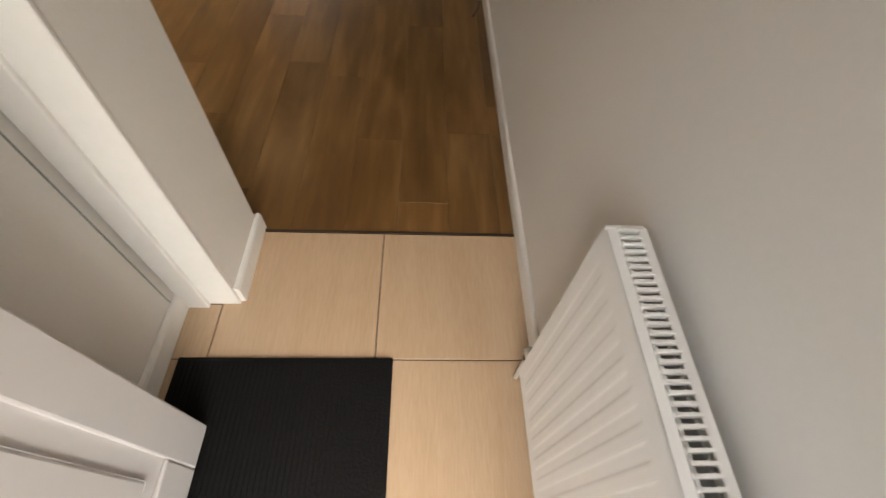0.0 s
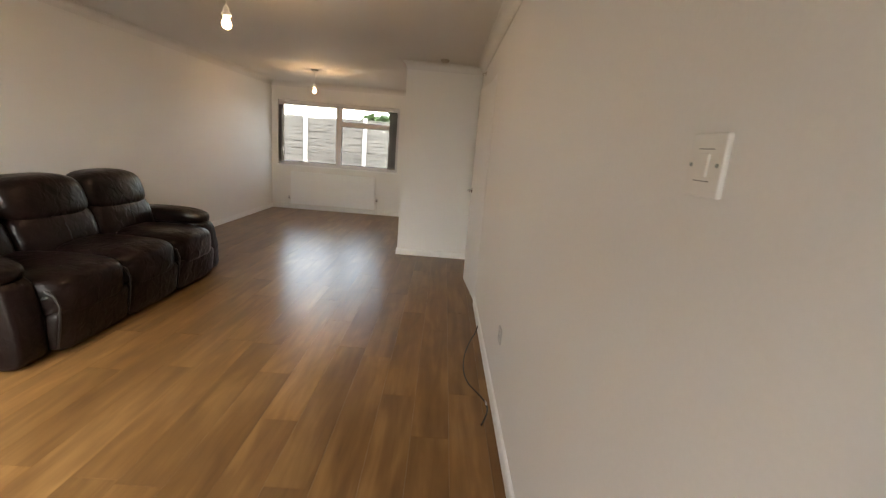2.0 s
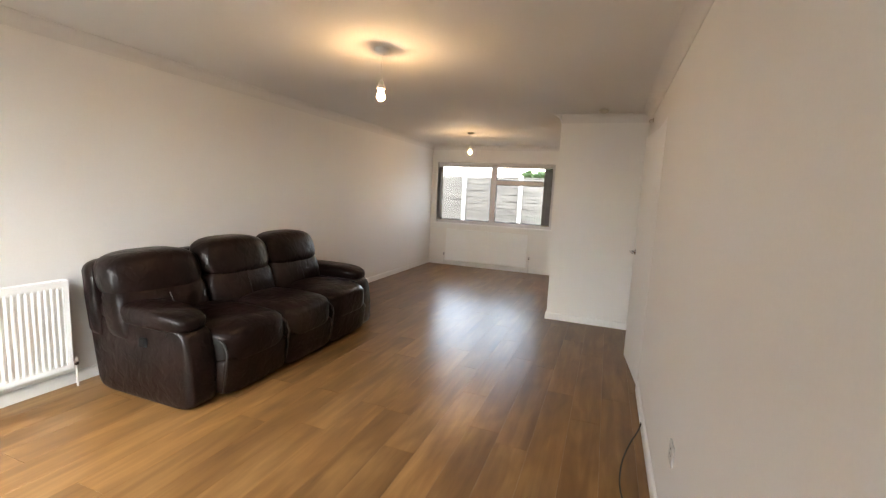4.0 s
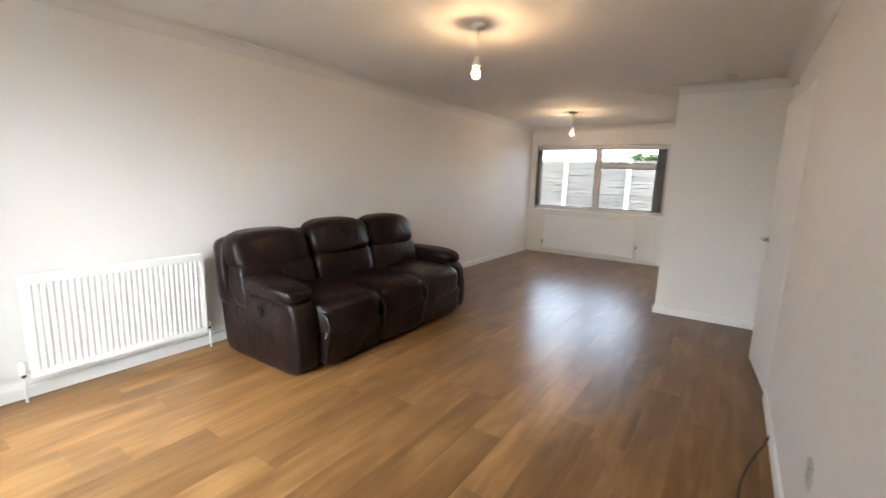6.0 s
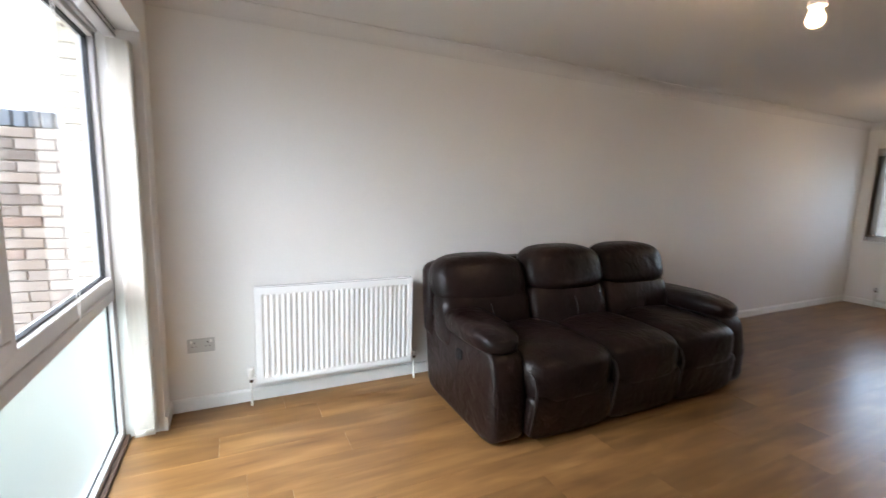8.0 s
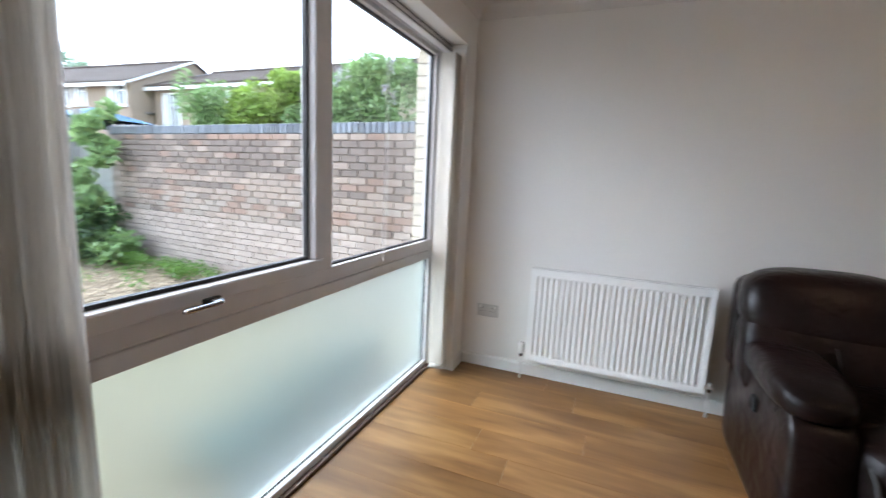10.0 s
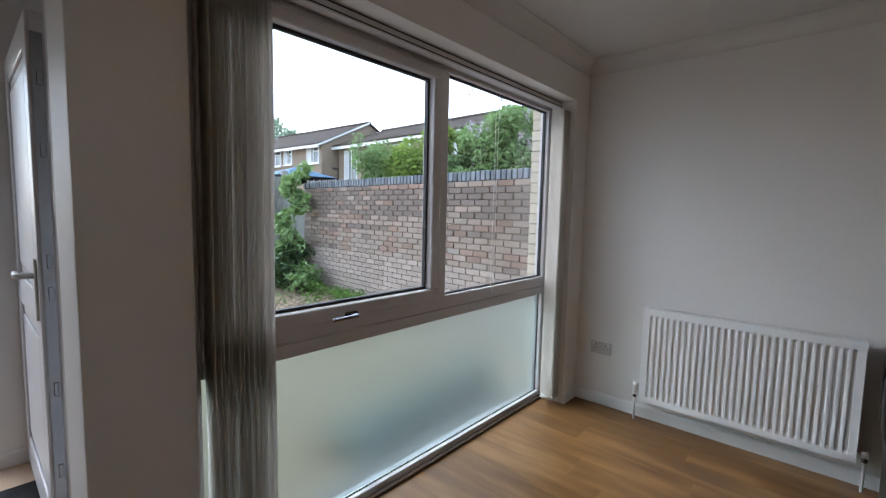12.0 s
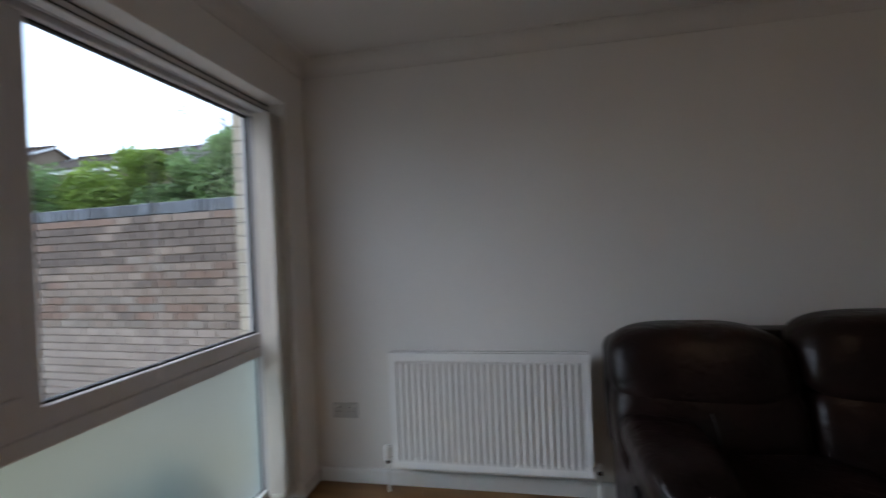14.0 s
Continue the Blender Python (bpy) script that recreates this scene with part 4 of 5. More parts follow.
for c in range(25):
    x = 0.115 if c % 2 else 0.0025
    while x < glen - 0.1:
        z = 0.0375 + 0.075 * c
        pick = 2 if rng.random() < (0.8 if 18 < c < 24 else 0.35 if c > 15 else 0.06) else 1 if rng.random() < (0.45 if c == 24 else 0.25 if c > 11 else 0.08) else 3 if rng.random() < (0.4 if c < 15 else 0.03) else 0
        if c >= 11 and 0.35 < x < 5.5:
            ob = new("brick", brick_m[pick])
            ob.parent = GW
            ob.matrix_basis = pose(x, 0.1 + rng.uniform(-0.003, 0.003), z, 0, 0, rng.uniform(-0.6, 0.6))
        else:
            box(rest, x - 0.1075, x + 0.1075, 0.09, 0.12, z - 0.0325, z + 0.0325)
        x += 0.225
r = new("brick_courses", mesh_of("brick_courses", rest, BRICKJOIN))
r.parent = GW
tagged(r, kind="stuff")
cop = mesh_of("coping_brick", boxes((-0.0305, 0.0305, -0.115, 0.115, -0.055, 0.055), bevel=0.008, seg=2), BLUEBRICK)
k = int(glen / 0.075)
for i in range(k):
    ob = new("coping_brick", cop)
    ob.parent = GW
    ob.matrix_basis = pose(0.0375 + 0.075 * i, 0.005 + rng.uniform(-0.004, 0.004), 1.93 + rng.uniform(-0.003, 0.003), 0, 0, 0)


# side fence beyond the brick wall
SF = thing("fence", (-4.3, -6.0, -0.12), "weathered grey board fence with trellis", "fence")
board = mesh_of("board", boxes((-0.01, 0.01, -0.068, 0.068, 0, 1.0), bevel=0.003), PALEFENCE)
for i in range(8):
    piece("board", board, SF, pose(-3.79 - 0.145 * i, -6.0 + 0.004 * (i % 2), -0.1, 0, 0, 90 + 1.5 * math.sin(i)) @ Matrix.Diagonal((1, 1, 2.12 + 0.03 * math.sin(i * 5.1), 1)))
for x in (-3.68, -4.93):
    part("post", boxes((x - 0.05, x + 0.05, -6.06, -5.96, -0.12, 2.13), bevel=0.006), PALEFENCE, SF, "square timber post")
bm = bmesh.new()
for i in range(7):
    for s in (-1, 1):
        x = -4.92 + 0.10 * i
        tube(bm, [Vector((x, -5.972 + 0.004 * s, 0.9 if s > 0 else 1.9)), Vector((x + 0.45, -5.972 + 0.004 * s, 1.9 if s > 0 else 0.9))], 0.008, 4)
part("trellis", bm, FENCE, SF, "diagonal timber trellis")

structure("lawn", boxes((-16, -2.6, -17, -6.7, -0.125, -0.112)), LAWN, "bright green lawn beyond the board fence", "lawn")
FF = thing("fence", (-8, -16, -0.12), "pale board fence at the far end of the lawn", "fence")
for i in range(70):
    piece("board", board, FF, Matrix.Translation((-13 + 0.15 * i, -16 + 0.004 * (i % 2), -0.12)) @ pose(0, 0, 0, 0, 0, 90) @ Matrix.Diagonal((1, 1, 2.25, 1)))


# paling fence behind the brick wall
PF = thing("fence", (-6.2, -2.0, -0.12), "pale grey paling fence behind the brick wall", "fence")
pale = mesh_of("paling", boxes((-0.009, 0.009, -0.04, 0.04, 0, 2.08), bevel=0.004, seg=1), PALEFENCE)
for i in range(64):
    f = i / 63
    piece("paling", pale, PF, pose(-6.25 + 0.75 * f, 0.2 - 6.2 * f, -0.12 + 0.012 * math.sin(i * 2.7), 0, 0, 2 * math.sin(i)))
part("rail", sweep(bmesh.new(), [(0, 0), (0.04, 0), (0.04, 0.08), (0, 0.08)], (-6.31, 0.2, 1.6), (-5.56, -6.0, 1.6), (1, 0, 0)), PALEFENCE, PF)

# ---- foliage ----
def leaf_cloud(bm, clumps, count, size, rng, flat=0.4):
    """Many small folded leaves scattered in uneven clumps."""
    for _ in range(count):
        c, r = clumps[rng.randrange(len(clumps))]
        d = Vector((rng.gauss(0, 1), rng.gauss(0, 1), rng.gauss(0, 1))).normalized() * (rng.random() ** 0.45)
        p = Vector(c) + Vector((d.x * r[0], d.y * r[1], d.z * r[2]))
        s = size * rng.uniform(0.6, 1.35)
        m = Matrix.Translation(p) @ Euler((rng.uniform(-1.2, 1.2), rng.uniform(-1.2, 1.2), rng.uniform(0, 6.28))).to_matrix().to_4x4()
        v = [bm.verts.new(m @ Vector(q)) for q in ((0, -s, 0), (s * 0.55, -s * 0.2, s * 0.16), (s * 0.35, s * 0.5, s * 0.12), (0, s, -s * 0.1), (-s * 0.35, s * 0.5, s * 0.12), (-s * 0.55, -s * 0.2, s * 0.16), (0, 0, 0))]
        for i in range(6):
            bm.faces.new((v[i], v[(i + 1) % 6], v[6]))
    return bm


def raw_part(name, bm, material, parent, label=""):
    me = bpy.data.meshes.new(name)
    bm.to_mesh(me)
    bm.free()
    me.materials.append(material)
    ob = new(name, me)
    ob.parent = parent
    ob.matrix_parent_inverse = parent.matrix_basis.inverted()
    if label:
        tagged(ob, label)
    return ob


def shrub(name, at, label, clumps, count, size, material, seed, stems=5, category="bush"):
    rng = random.Random(seed)
    t = thing(name, at, label, category)
    bm = bmesh.new()
    for i in range(stems):
        c, r = clumps[i % len(clumps)]
        b = Vector(at) + Vector((rng.uniform(-0.2, 0.2), rng.uniform(-0.2, 0.2), 0))
        mid = (b + Vector(c)) / 2 + Vector((rng.uniform(-0.1, 0.1), rng.uniform(-0.1, 0.1), 0.1))
        tube(bm, [b, mid, Vector(c) + Vector((0, 0, r[2] * 0.4))], [0.03, 0.02, 0.008], 6)
    if stems > 2:
        raw_part("trunk", bm, BARK, t, "woody stems")
    raw_part("crown", leaf_cloud(bmesh.new(), clumps, count, size, rng), material, t, "")
    return t


def clumps_of(rng, centre, spread, n, r):
    return [((centre[0] + rng.uniform(-1, 1) * spread[0], centre[1] + rng.uniform(-1, 1) * spread[1], centre[2] + rng.uniform(-1, 1) * spread[2]), tuple(v * rng.uniform(0.6, 1.25) for v in r)) for _ in range(n)]


EYE12, F12, R12 = Vector((-0.247, 2.745, 0)), Vector((-0.744, -0.668, 0)), Vector((-0.668, 0.744, 0))


def spot(off, d):
    """A place on the ground d metres ahead of the lounge's viewpoint over the garden, off sideways by that share of d."""
    return EYE12 + (F12 + R12 * off) * d


rg = random.Random(11)


def bush_at(off, d, z, spread, n, r, count, size, material, seed, label):
    q = spot(off, d)
    return shrub("bush", (q.x, q.y, -0.12), label, clumps_of(rg, (q.x, q.y, z), spread, n, r), count, size, material, seed)


lil = bush_at(0.125, 8.2, 2.45, (0.75, 0.8, 0.62), 56, (0.34, 0.34, 0.27), 24000, 0.048, LEAF, 3, "large green lilac bush with pale blossom above the wall")
q = spot(0.125, 7.7)
raw_part("blossom", leaf_cloud(bmesh.new(), [((q.x + rg.uniform(-0.5, 0.5), q.y + rg.uniform(-0.6, 0.8), 2.7 + rg.uniform(-0.35, 0.65)), (0.06, 0.06, 0.12)) for _ in range(26)], 1300, 0.018, rg), LILAC, lil, "pale lilac flower heads")
bush_at(0.015, 8.4, 2.45, (0.28, 0.28, 0.42), 14, (0.22, 0.22, 0.24), 2600, 0.045, LEAFLIME, 5, "lime green garden bush above the wall")
bush_at(-0.07, 8.6, 2.25, (0.42, 0.4, 0.32), 18, (0.26, 0.26, 0.3), 4200, 0.042, LEAFLIME, 12, "yellow-green garden bush above the wall")
bush_at(-0.135, 8.9, 2.2, (0.45, 0.35, 0.36), 20, (0.26, 0.26, 0.34), 5200, 0.035, LEAF, 6, "feathery mid-green bush above the wall")

# climber at the wall's end
cl = [((-4.11 - 0.024 * i + 0.10 * math.sin(i * 1.3), -4.80 + 0.027 * i + 0.17 * math.sin(i * 1.7), 0.12 + 0.155 * i), (0.22 - 0.006 * i, 0.28 - 0.007 * i, 0.17)) for i in range(13)]
shrub("climbing_plant", (-4.15, -4.75, -0.12), "green large-leaved climber at the end of the brick wall", cl, 720, 0.08, LEAF, 8, 3, "plant")
shrub("shrub", (-4.1, -4.3, -0.12), "low dark green shrub at the wall foot", clumps_of(rg, (-4.15, -4.25, 0.1), (0.2, 0.35, 0.1), 10, (0.25, 0.25, 0.2)), 1000, 0.045, LEAF, 9, 3, "plant")
shrub("shrub", (-4.15, -5.3, -0.12), "tangled green shrub by the fence", clumps_of(rg, (-4.15, -5.3, 0.3), (0.35, 0.9, 0.25), 16, (0.35, 0.35, 0.28)), 2600, 0.055, LEAFDARK, 10, 4, "plant")
for i, (px, py, n) in enumerate(((-4.25, -3.6, 900), (-4.2, -3.0, 800), (-4.15, -2.4, 600), (-4.22, -4.1, 700), (-4.3, -2.9, 120), (-3.2, -1.6, 90), (-2.4, -0.7, 70), (-3.6, -2.6, 80), (-2.7, -2.4, 70), (-3.9, -3.2, 140), (-3.4, -3.4, 90), (-3.0, -3.0, 60), (-2.0, -1.6, 60), (-3.7, -1.7, 70), (-4.2, -2.2, 120))):
    shrub("weed", (px, py, -0.12), "tufted green weeds growing in the gravel", clumps_of(rg, (px, py, 0.02 if n > 400 else -0.03), (0.14, 0.34 if n > 200 else 0.12, 0.05), 8, (0.11, 0.16, 0.10)), int(n * 0.6), 0.022, GRASS, 20 + i, 2, "plant")

q0 = random.Random(77)
bm = bmesh.new()
for _ in range(2600):
    x, y = q0.uniform(-6.5, -3.6), q0.uniform(-10.0, -6.5)
    hgt, wd = q0.uniform(0.15, 0.5), q0.uniform(0.006, 0.012)
    an, tip = q0.uniform(0, 6.28), Vector((q0.uniform(-0.15, 0.15), q0.uniform(-0.15, 0.15), hgt))
    side = Vector((math.cos(an), math.sin(an), 0)) * wd
    b0 = Vector((x, y, -0.12))
    v = [bm.verts.new(b0 - side), bm.verts.new(b0 + side), bm.verts.new(b0 + tip * 0.55 + side * 0.7), bm.verts.new(b0 + tip * 0.55 - side * 0.7), bm.verts.new(b0 + tip)]
    bm.faces.new((v[0], v[1], v[2], v[3]))
    bm.faces.new((v[3], v[2], v[4]))
me = bpy.data.meshes.new("long_grass")
bm.to_mesh(me)
bm.free()
me.materials.append(GRASS)
tagged(new("long_grass", me), "long bright green grass along the fence", "grass", "", "stuff")

# pebbles
rg = random.Random(2)
peb = bmesh.new()
for _ in range(15000):
    x, y = rg.uniform(-4.9, -0.8), rg.uniform(-5.0, 0.7)
    s = rg.uniform(0.011, 0.034)
    m = Matrix.Translation((x, y, -0.118 + s * 0.15)) @ Euler((rg.uniform(-0.4, 0.4), rg.uniform(-0.4, 0.4), rg.uniform(0, 6.28))).to_matrix().to_4x4() @ Matrix.Diagonal((s, s * rg.uniform(0.6, 1), s * 0.5, 1))
    v = [peb.verts.new(m @ Vector(q)) for q in ((1, 0, 0), (0.4, 0.8, 0), (-0.6, 0.75, 0), (-1, -0.1, 0), (-0.3, -0.85, 0), (0.6, -0.7, 0), (0.1, 0, 0.8))]
    for i in range(6):
        peb.faces.new((v[i], v[(i + 1) % 6], v[6]))
me = bpy.data.meshes.new("pebbles")
peb.to_mesh(me)
peb.free()
me.materials.append(PEBBLE)
tagged(new("pebbles", me), "loose buff gravel stones on the garden ground", "gravel", "", "stuff")

# tarpaulin
t = thing("tarpaulin", (-3.3, -5.8, -0.12), "crumpled teal tarpaulin on the ground", "tarpaulin")
bm = bmesh.new()
g = [[bm.verts.new((-3.95 + 0.09 * i, -6.4 + 0.09 * j, -0.11 + 0.26 * max(0, math.sin(math.pi * i / 14) * math.sin(math.pi * j / 12)) + 0.05 * noise.noise((i * 0.7, j * 0.7, 3)))) for i in range(15)] for j in range(13)]
for a, b in zip(g, g[1:]):
    for i in range(14):
        bm.faces.new((a[i], a[i + 1], b[i + 1], b[i]))
part("sheet", bm, PALETARP, t, "", True)


t = thing("tarpaulin", (-2.4, 0.75, -0.12), "dark teal sheet folded against the window outside", "tarpaulin")
bm = bmesh.new()
g = [[bm.verts.new((-3.0 + 0.08 * i, 0.45 + 0.05 * j, -0.12 + 0.30 * math.sin(math.pi * min(1, j / 9)) ** 0.5 * (0.45 + 0.55 * (1 - i / 17)) + 0.03 * noise.noise((i * 0.6, j * 0.8, 9)))) for i in range(18)] for j in range(10)]
for a, b in zip(g, g[1:]):
    for i in range(17):
        bm.faces.new((a[i], a[i + 1], b[i + 1], b[i]))
part("sheet", bm, TARP, t, "", True)


# ---- houses ----
def house(name, m, length, depth, eave, ridge, windows, label, group="houses behind the garden"):
    """A terrace house: local x along the front, y to the back, front at y = 0."""
    t = tagged(new(name), label, "house", group)
    t.matrix_basis = m

    def add(nm, bm, mat, lab="", parent=None, smooth=False):
        ob = new(nm, mesh_of(nm, bm, mat, smooth))
        ob.parent = parent or t
        if lab:
            tagged(ob, lab)
        return ob
    bm = boxes((0, length, 0, depth, 0, eave))
    for x in (0.0, length - 0.22):
        a = [bm.verts.new((x, y, z)) for y, z in ((0, eave), (depth, eave), (depth / 2, ridge))]
        b = [bm.verts.new((x + 0.22, y, z)) for y, z in ((0, eave), (depth, eave), (depth / 2, ridge))]
        bm.faces.new(a)
        bm.faces.new(b[::-1])
        for i in range(3):
            bm.faces.new((a[i], b[i], b[(i + 1) % 3], a[(i + 1) % 3]))
    add("wall", bm, HOUSEBRICK, "buff brown brick walls")
    bm = bmesh.new()
    pitch = math.atan2(ridge - eave, depth / 2)
    slope = (depth / 2 + 0.35) / math.cos(pitch)
    rows = 16
    for side in (0, 1):
        for k in range(rows):
            s0, s1 = slope * k / rows, slope * (k + 1) / rows + 0.06
            y0, y1 = -0.35 + s0 * math.cos(pitch), -0.35 + s1 * math.cos(pitch)
            z0, z1 = eave - 0.35 * math.tan(pitch) + s0 * math.sin(pitch) + 0.06, eave - 0.35 * math.tan(pitch) + s1 * math.sin(pitch) + 0.02
            q = [(-0.2, y0, z0), (length + 0.2, y0, z0), (length + 0.2, y1, z1 + 0.03), (-0.2, y1, z1 + 0.03)]
            if side:
                q = [(x, depth - y, z) for x, y, z in q]
            lo = [(x, y, z - 0.06) for x, y, z in q]
            va, vb = [bm.verts.new(p) for p in q], [bm.verts.new(p) for p in lo]
            bm.faces.new(va)
            bm.faces.new(vb[::-1])
            for i in range(4):
                bm.faces.new((va[i], vb[i], vb[(i + 1) % 4], va[(i + 1) % 4]))
    roof = add("roof", bm, ROOFTILES, "dark brown tiled pitched roof")
    add("ridge_tiles", tube(bmesh.new(), [(-0.2, depth / 2, ridge + 0.05), (length + 0.2, depth / 2, ridge + 0.05)], 0.11, 8), ROOF, "", roof)
    bm = boxes((-0.2, length + 0.2, -0.42, -0.36, eave - 0.34, eave - 0.19))
    for x in (-0.22, length + 0.16):
        a, b = Vector((x, -0.38, eave - 0.28)), Vector((x, depth / 2, ridge - 0.02))
        sweep(bm, [(0, 0), (0.05, 0), (0.05, 0.11), (0, 0.11)], a, b, (1, 0, 0))
    add("fascia", bm, PAINTWHITE, "white fascia and barge boards")
    for x0, w, z0, h, lab in windows:
        wd = new("window")
        wd.parent = t
        tagged(wd, lab)
        fr = boxes((x0, x0 + w, -0.04, 0.04, z0, z0 + 0.07), (x0, x0 + w, -0.04, 0.04, z0 + h - 0.07, z0 + h), (x0, x0 + 0.07, -0.04, 0.04, z0 + 0.07, z0 + h - 0.07), (x0 + w - 0.07, x0 + w, -0.04, 0.04, z0 + 0.07, z0 + h - 0.07), (x0 + w * 0.55 - 0.03, x0 + w * 0.55 + 0.03, -0.04, 0.04, z0 + 0.07, z0 + h - 0.07), (x0 + w * 0.55, x0 + w, -0.035, 0.035, z0 + h * 0.7, z0 + h * 0.7 + 0.05))
        add("window_frame", fr, PAINTWHITE, "white window frame", wd)
        add("pane", boxes((x0 + 0.07, x0 + w - 0.07, -0.012, -0.004, z0 + 0.07, z0 + h - 0.07)), DARKPANE, "", wd)
        add("curtain", boxes((x0 + 0.08, x0 + w * 0.4, -0.02, -0.014, z0 + 0.08, z0 + h - 0.08)), CURTAIN, "pale net curtain", wd)
        add("sill", boxes((x0 - 0.06, x0 + w + 0.06, -0.1, 0.02, z0 - 0.06, z0)), PAINTWHITE, "", wd)
    return t


ups = "upstairs white window with pale curtains"


def along(p, q, off):
    """How far from p towards q, on the ground, the line of sight with that sideways share crosses."""
    u = (q - p).normalized()
    way = F12 + R12 * off
    rel = EYE12 - p
    den = u.x * way.y - u.y * way.x
    return (rel.x * way.y - rel.y * way.x) / den


def row_house(right, left, eave, ridge, openings, label, lower):
    """A house whose front runs from left to right as seen from the lounge."""
    dirx = (right - left).normalized()
    m = Matrix.Translation((left.x, left.y, -0.3)) @ pose(0, 0, 0, 0, 0, math.degrees(math.atan2(dirx.y, dirx.x)))
    length = (right - left).length
    rows = []
    for o0, o1, z0, h, lab in openings:
        x0, x1 = along(left, right, o0), along(left, right, o1)
        rows.append((x0, x1 - x0, z0, h, lab))
    rows += [(x, 1.7, 0.95, 1.3, "downstairs white window") for x in lower]
    house("terrace_house", m, length, 7.0, eave, ridge, rows, label)
    return m, length


mA, LA = row_house(spot(-0.2765, 25.5), spot(-0.47, 32.0), 5.5, 7.1, [(-0.310, -0.282, 4.3, 0.98, ups), (-0.362, -0.343, 4.35, 0.92, ups), (-0.396, -0.368, 4.3, 0.98, ups)], "buff brick terrace house with a dark tiled roof", (1.5, 6.0))
mB, LB = row_house(spot(0.2, 17.4), spot(-0.237, 26.2), 5.45, 6.75, [(-0.224, -0.195, 3.2, 1.85, "tall white upstairs window"), (-0.115, -0.075, 4.0, 1.05, ups), (0.02, 0.07, 4.0, 1.05, ups)], "brown brick terrace house partly hidden by bushes", (4.0, 9.0))


def aerial(p, h, label):
    t = thing("television_aerial", p, label, "aerial")
    part("mast", tube(bmesh.new(), [p, (p[0], p[1], p[2] + h)], 0.032, 6), AERIAL, t)
    bm = tube(bmesh.new(), [(p[0] - 0.35, p[1] + 0.3, p[2] + h * 0.95), (p[0] + 0.35, p[1] - 0.3, p[2] + h * 0.95)], 0.014, 5)
    for i in range(7):
        u = -0.9 + 0.3 * i
        tube(bm, [(p[0] + 0.35 * u - 0.13, p[1] - 0.3 * u - 0.15, p[2] + h * 0.95), (p[0] + 0.35 * u + 0.13, p[1] - 0.3 * u + 0.15, p[2] + h * 0.95)], 0.008, 4)
    part("antenna", bm, AERIAL, t)


pa = mB @ Vector((1.6, 3.5, 6.75))
aerial(tuple(pa), 1.5, "thin television aerial on a house roof")
pa = mB @ Vector((-0.1, 3.5, 6.75))
aerial(tuple(pa), 0.7, "short television aerial on a house roof")
q = spot(-0.335, 15)
t = thing("garden_canopy", (q.x, q.y, -0.12), "small blue garden canopy beyond the fence", "canopy")
bm = bmesh.new()
top = bm.verts.new((q.x, q.y, 2.75))
ring = [bm.verts.new((q.x + dx, q.y + dy, 2.4)) for dx, dy in ((-1, -1), (1, -1), (1, 1), (-1, 1))]
low = [bm.verts.new((q.x + dx, q.y + dy, 2.25)) for dx, dy in ((-1, -1), (1, -1), (1, 1), (-1, 1))]
for i in range(4):
    bm.faces.new((ring[i], ring[(i + 1) % 4], top))
    bm.faces.new((low[i], low[(i + 1) % 4], ring[(i + 1) % 4], ring[i]))
bmesh.ops.solidify(bm, geom=bm.faces[:], thickness=0.01)
part("roof", bm, BLUETARP, t, "blue cloth roof")
for dx, dy in ((-0.95, -0.95), (0.95, -0.95), (0.95, 0.95), (-0.95, 0.95)):
    part("pole", tube(bmesh.new(), [(q.x + dx, q.y + dy, -0.12), (q.x + dx, q.y + dy, 2.3)], 0.02, 8), AERIAL, t)
pa = mA @ Vector((LA + 0.05, 0.9, 4.0))
t = thing("satellite_dish", tuple(pa), "grey satellite dish on a gable wall", "dish")
part("dish", lathe(bmesh.new(), [(0.02, 0), (0.15, 0.03), (0.24, 0.09), (0.235, 0.1), (0.14, 0.045)], tuple(pa), 16), AERIAL, t)


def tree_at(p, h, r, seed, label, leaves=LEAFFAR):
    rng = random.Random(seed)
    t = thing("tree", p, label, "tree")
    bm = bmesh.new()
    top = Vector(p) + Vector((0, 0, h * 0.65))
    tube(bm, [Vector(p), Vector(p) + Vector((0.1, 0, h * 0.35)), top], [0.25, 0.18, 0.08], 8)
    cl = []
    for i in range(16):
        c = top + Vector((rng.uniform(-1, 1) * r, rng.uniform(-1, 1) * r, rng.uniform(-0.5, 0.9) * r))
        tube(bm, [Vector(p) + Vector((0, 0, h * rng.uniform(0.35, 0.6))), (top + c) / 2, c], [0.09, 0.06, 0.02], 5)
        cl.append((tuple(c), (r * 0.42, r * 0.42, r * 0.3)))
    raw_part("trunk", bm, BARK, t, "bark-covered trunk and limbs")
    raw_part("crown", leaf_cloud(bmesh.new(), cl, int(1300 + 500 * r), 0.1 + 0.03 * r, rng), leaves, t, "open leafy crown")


# Far crowns take the haze-paled leaf colour by default.
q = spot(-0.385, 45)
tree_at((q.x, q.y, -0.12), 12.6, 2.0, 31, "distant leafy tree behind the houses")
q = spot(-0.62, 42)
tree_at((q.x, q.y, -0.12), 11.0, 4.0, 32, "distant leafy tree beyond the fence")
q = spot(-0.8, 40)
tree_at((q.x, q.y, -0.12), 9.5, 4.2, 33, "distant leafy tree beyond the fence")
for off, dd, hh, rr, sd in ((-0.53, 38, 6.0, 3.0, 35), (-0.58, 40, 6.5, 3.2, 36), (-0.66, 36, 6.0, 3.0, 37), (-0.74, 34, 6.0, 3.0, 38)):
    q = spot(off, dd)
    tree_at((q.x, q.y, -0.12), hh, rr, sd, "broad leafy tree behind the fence")
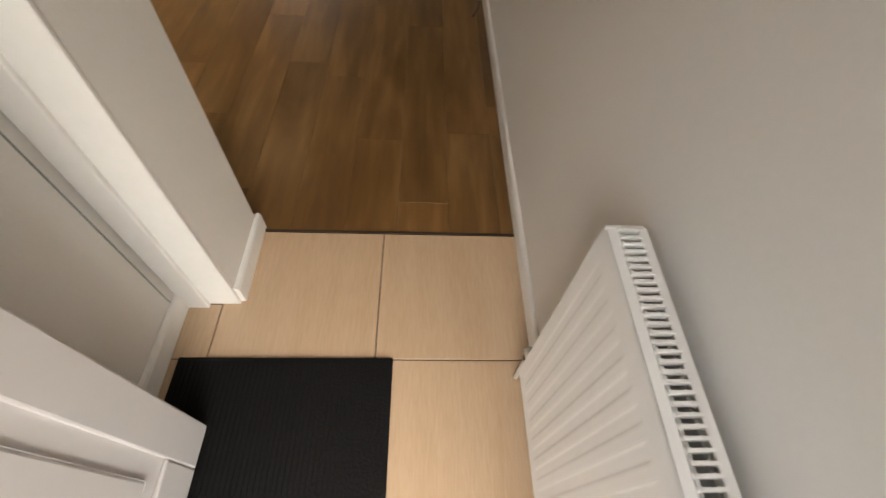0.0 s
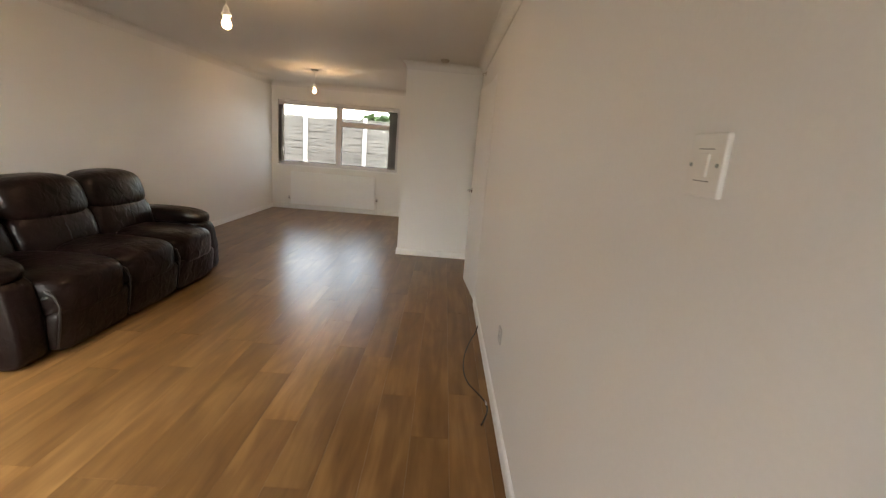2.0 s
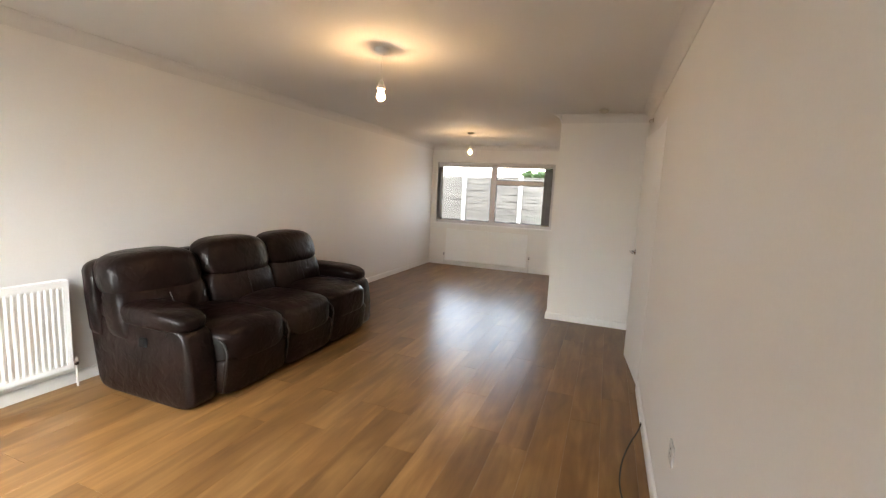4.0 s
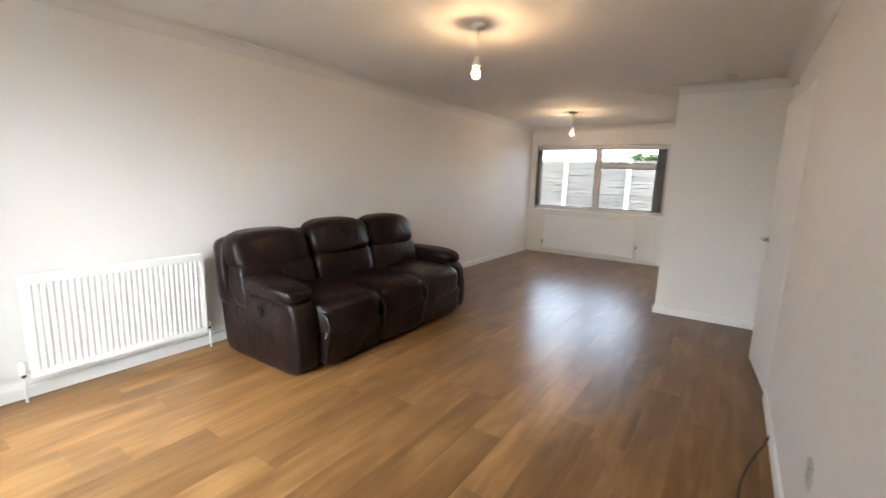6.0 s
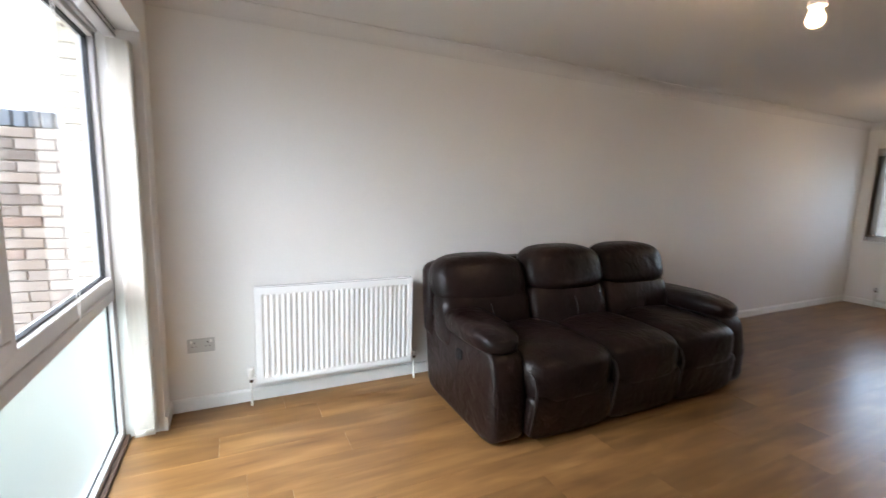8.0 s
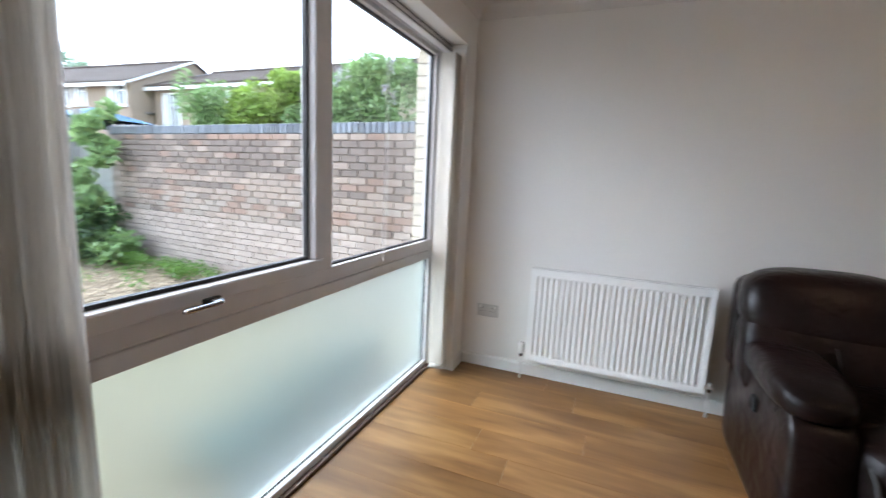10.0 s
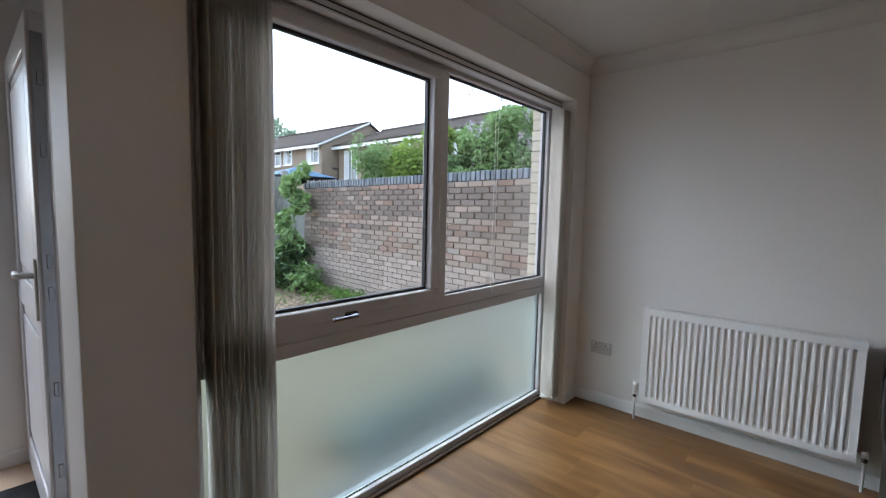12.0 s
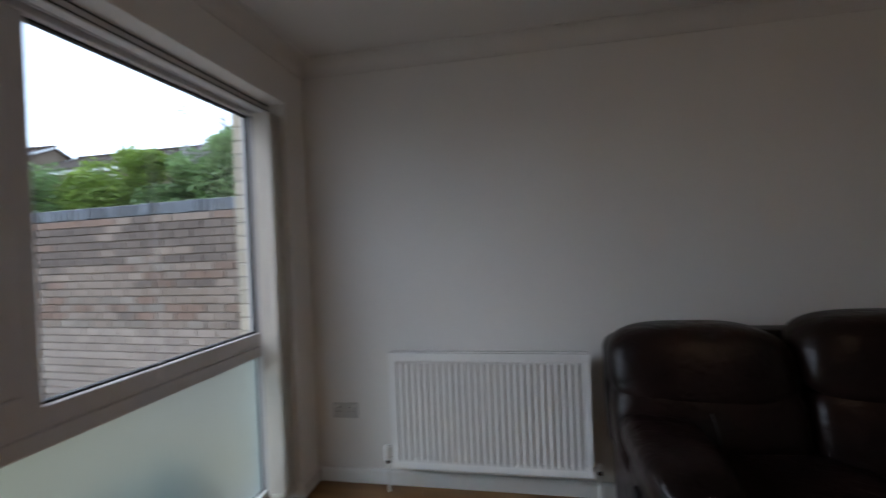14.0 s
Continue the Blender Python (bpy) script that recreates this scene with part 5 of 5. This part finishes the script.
tree_at((-2.0, 17.5, -0.12), 3.3, 0.75, 39, "low leafy tree behind the rear fence", LEAFDARK)
# Tall tree added out of direct view; narrows the window's reflection on the floor.
tree_at((-1.3, 18.6, -0.12), 6.4, 1.15, 34, "unseen leafy tree added behind the rear fence to block sky", LEAFDARK)

# ---- floor pieces ----
FL = structure("floor", boxes((XW, XE, YS - 0.36, YN, -0.03, -0.009), (-0.45, XE, BORDER + 0.001, YS, -0.0302, -0.0092)), JOINT, "oak laminate floor running the length of the lounge", "floor")
PW, PL = 0.193, 1.29
x = XW
rng = random.Random(7)
meshes = {}
while x < XE - 0.01:
    w = min(PW, XE - x)
    y = (1.22 if x < -0.7 else BORDER) - rng.uniform(0.1, 1.2)
    while y < YN:
        y0, y1 = max(y, 1.262 if x + w / 2 < -0.76 else BORDER + 0.004), min(y + PL, YN)
        if y1 - y0 > 0.04 and not (x > ALX and y0 > ALY + 0.2):
            key = (round(w, 4), round(y1 - y0, 3))
            if key not in meshes:
                meshes[key] = mesh_of("plank", boxes((0.0002, w - 0.0002, 0.0002, y1 - y0 - 0.0002, -0.009, 0.0), bevel=0.0007, seg=1), OAK)
            piece("plank", meshes[key], FL, Matrix.Translation((x, y0, 0)))
        y += PL
    x += PW
TF = structure("floor_hall", boxes((HX, XE, HY0 - 0.1, BORDER, -0.03, -0.006)), GROUT, "cream tiled hall floor", "floor")
part("threshold_strip", boxes((-0.435, XE - 0.015, BORDER - 0.006, BORDER + 0.004, -0.006, 0.003), bevel=0.002), JOINT, TF, "dark strip where tiles meet laminate")
for x0, x1 in ((HX, -0.493), (-0.493, 0.005), (0.005, XE)):
    for y0, y1 in ((HY0 - 0.1, 0.32), (0.32, 0.818), (0.818, BORDER - 0.006)):
        if x0 == HX and y1 > 1.2:
            y1 = 1.0
        part("tile", boxes((x0 + 0.002, x1 - 0.002, y0 + 0.002, y1 - 0.002, -0.01, 0.0), bevel=0.0015, seg=1), TILE, TF)

# cream bricks of the outer reveal
cb = mesh_of("brick", boxes((-0.006, 0.006, -0.045, 0.045, -0.0335, 0.0335), bevel=0.003, seg=1), CREAMBRICK)
for k in range(32):
    piece("brick", cb, rev, pose(WX0 - 0.004, 1.114 + 0.002 * math.sin(k * 3.1), -0.05 + 0.075 * k, 0, 0, 0))
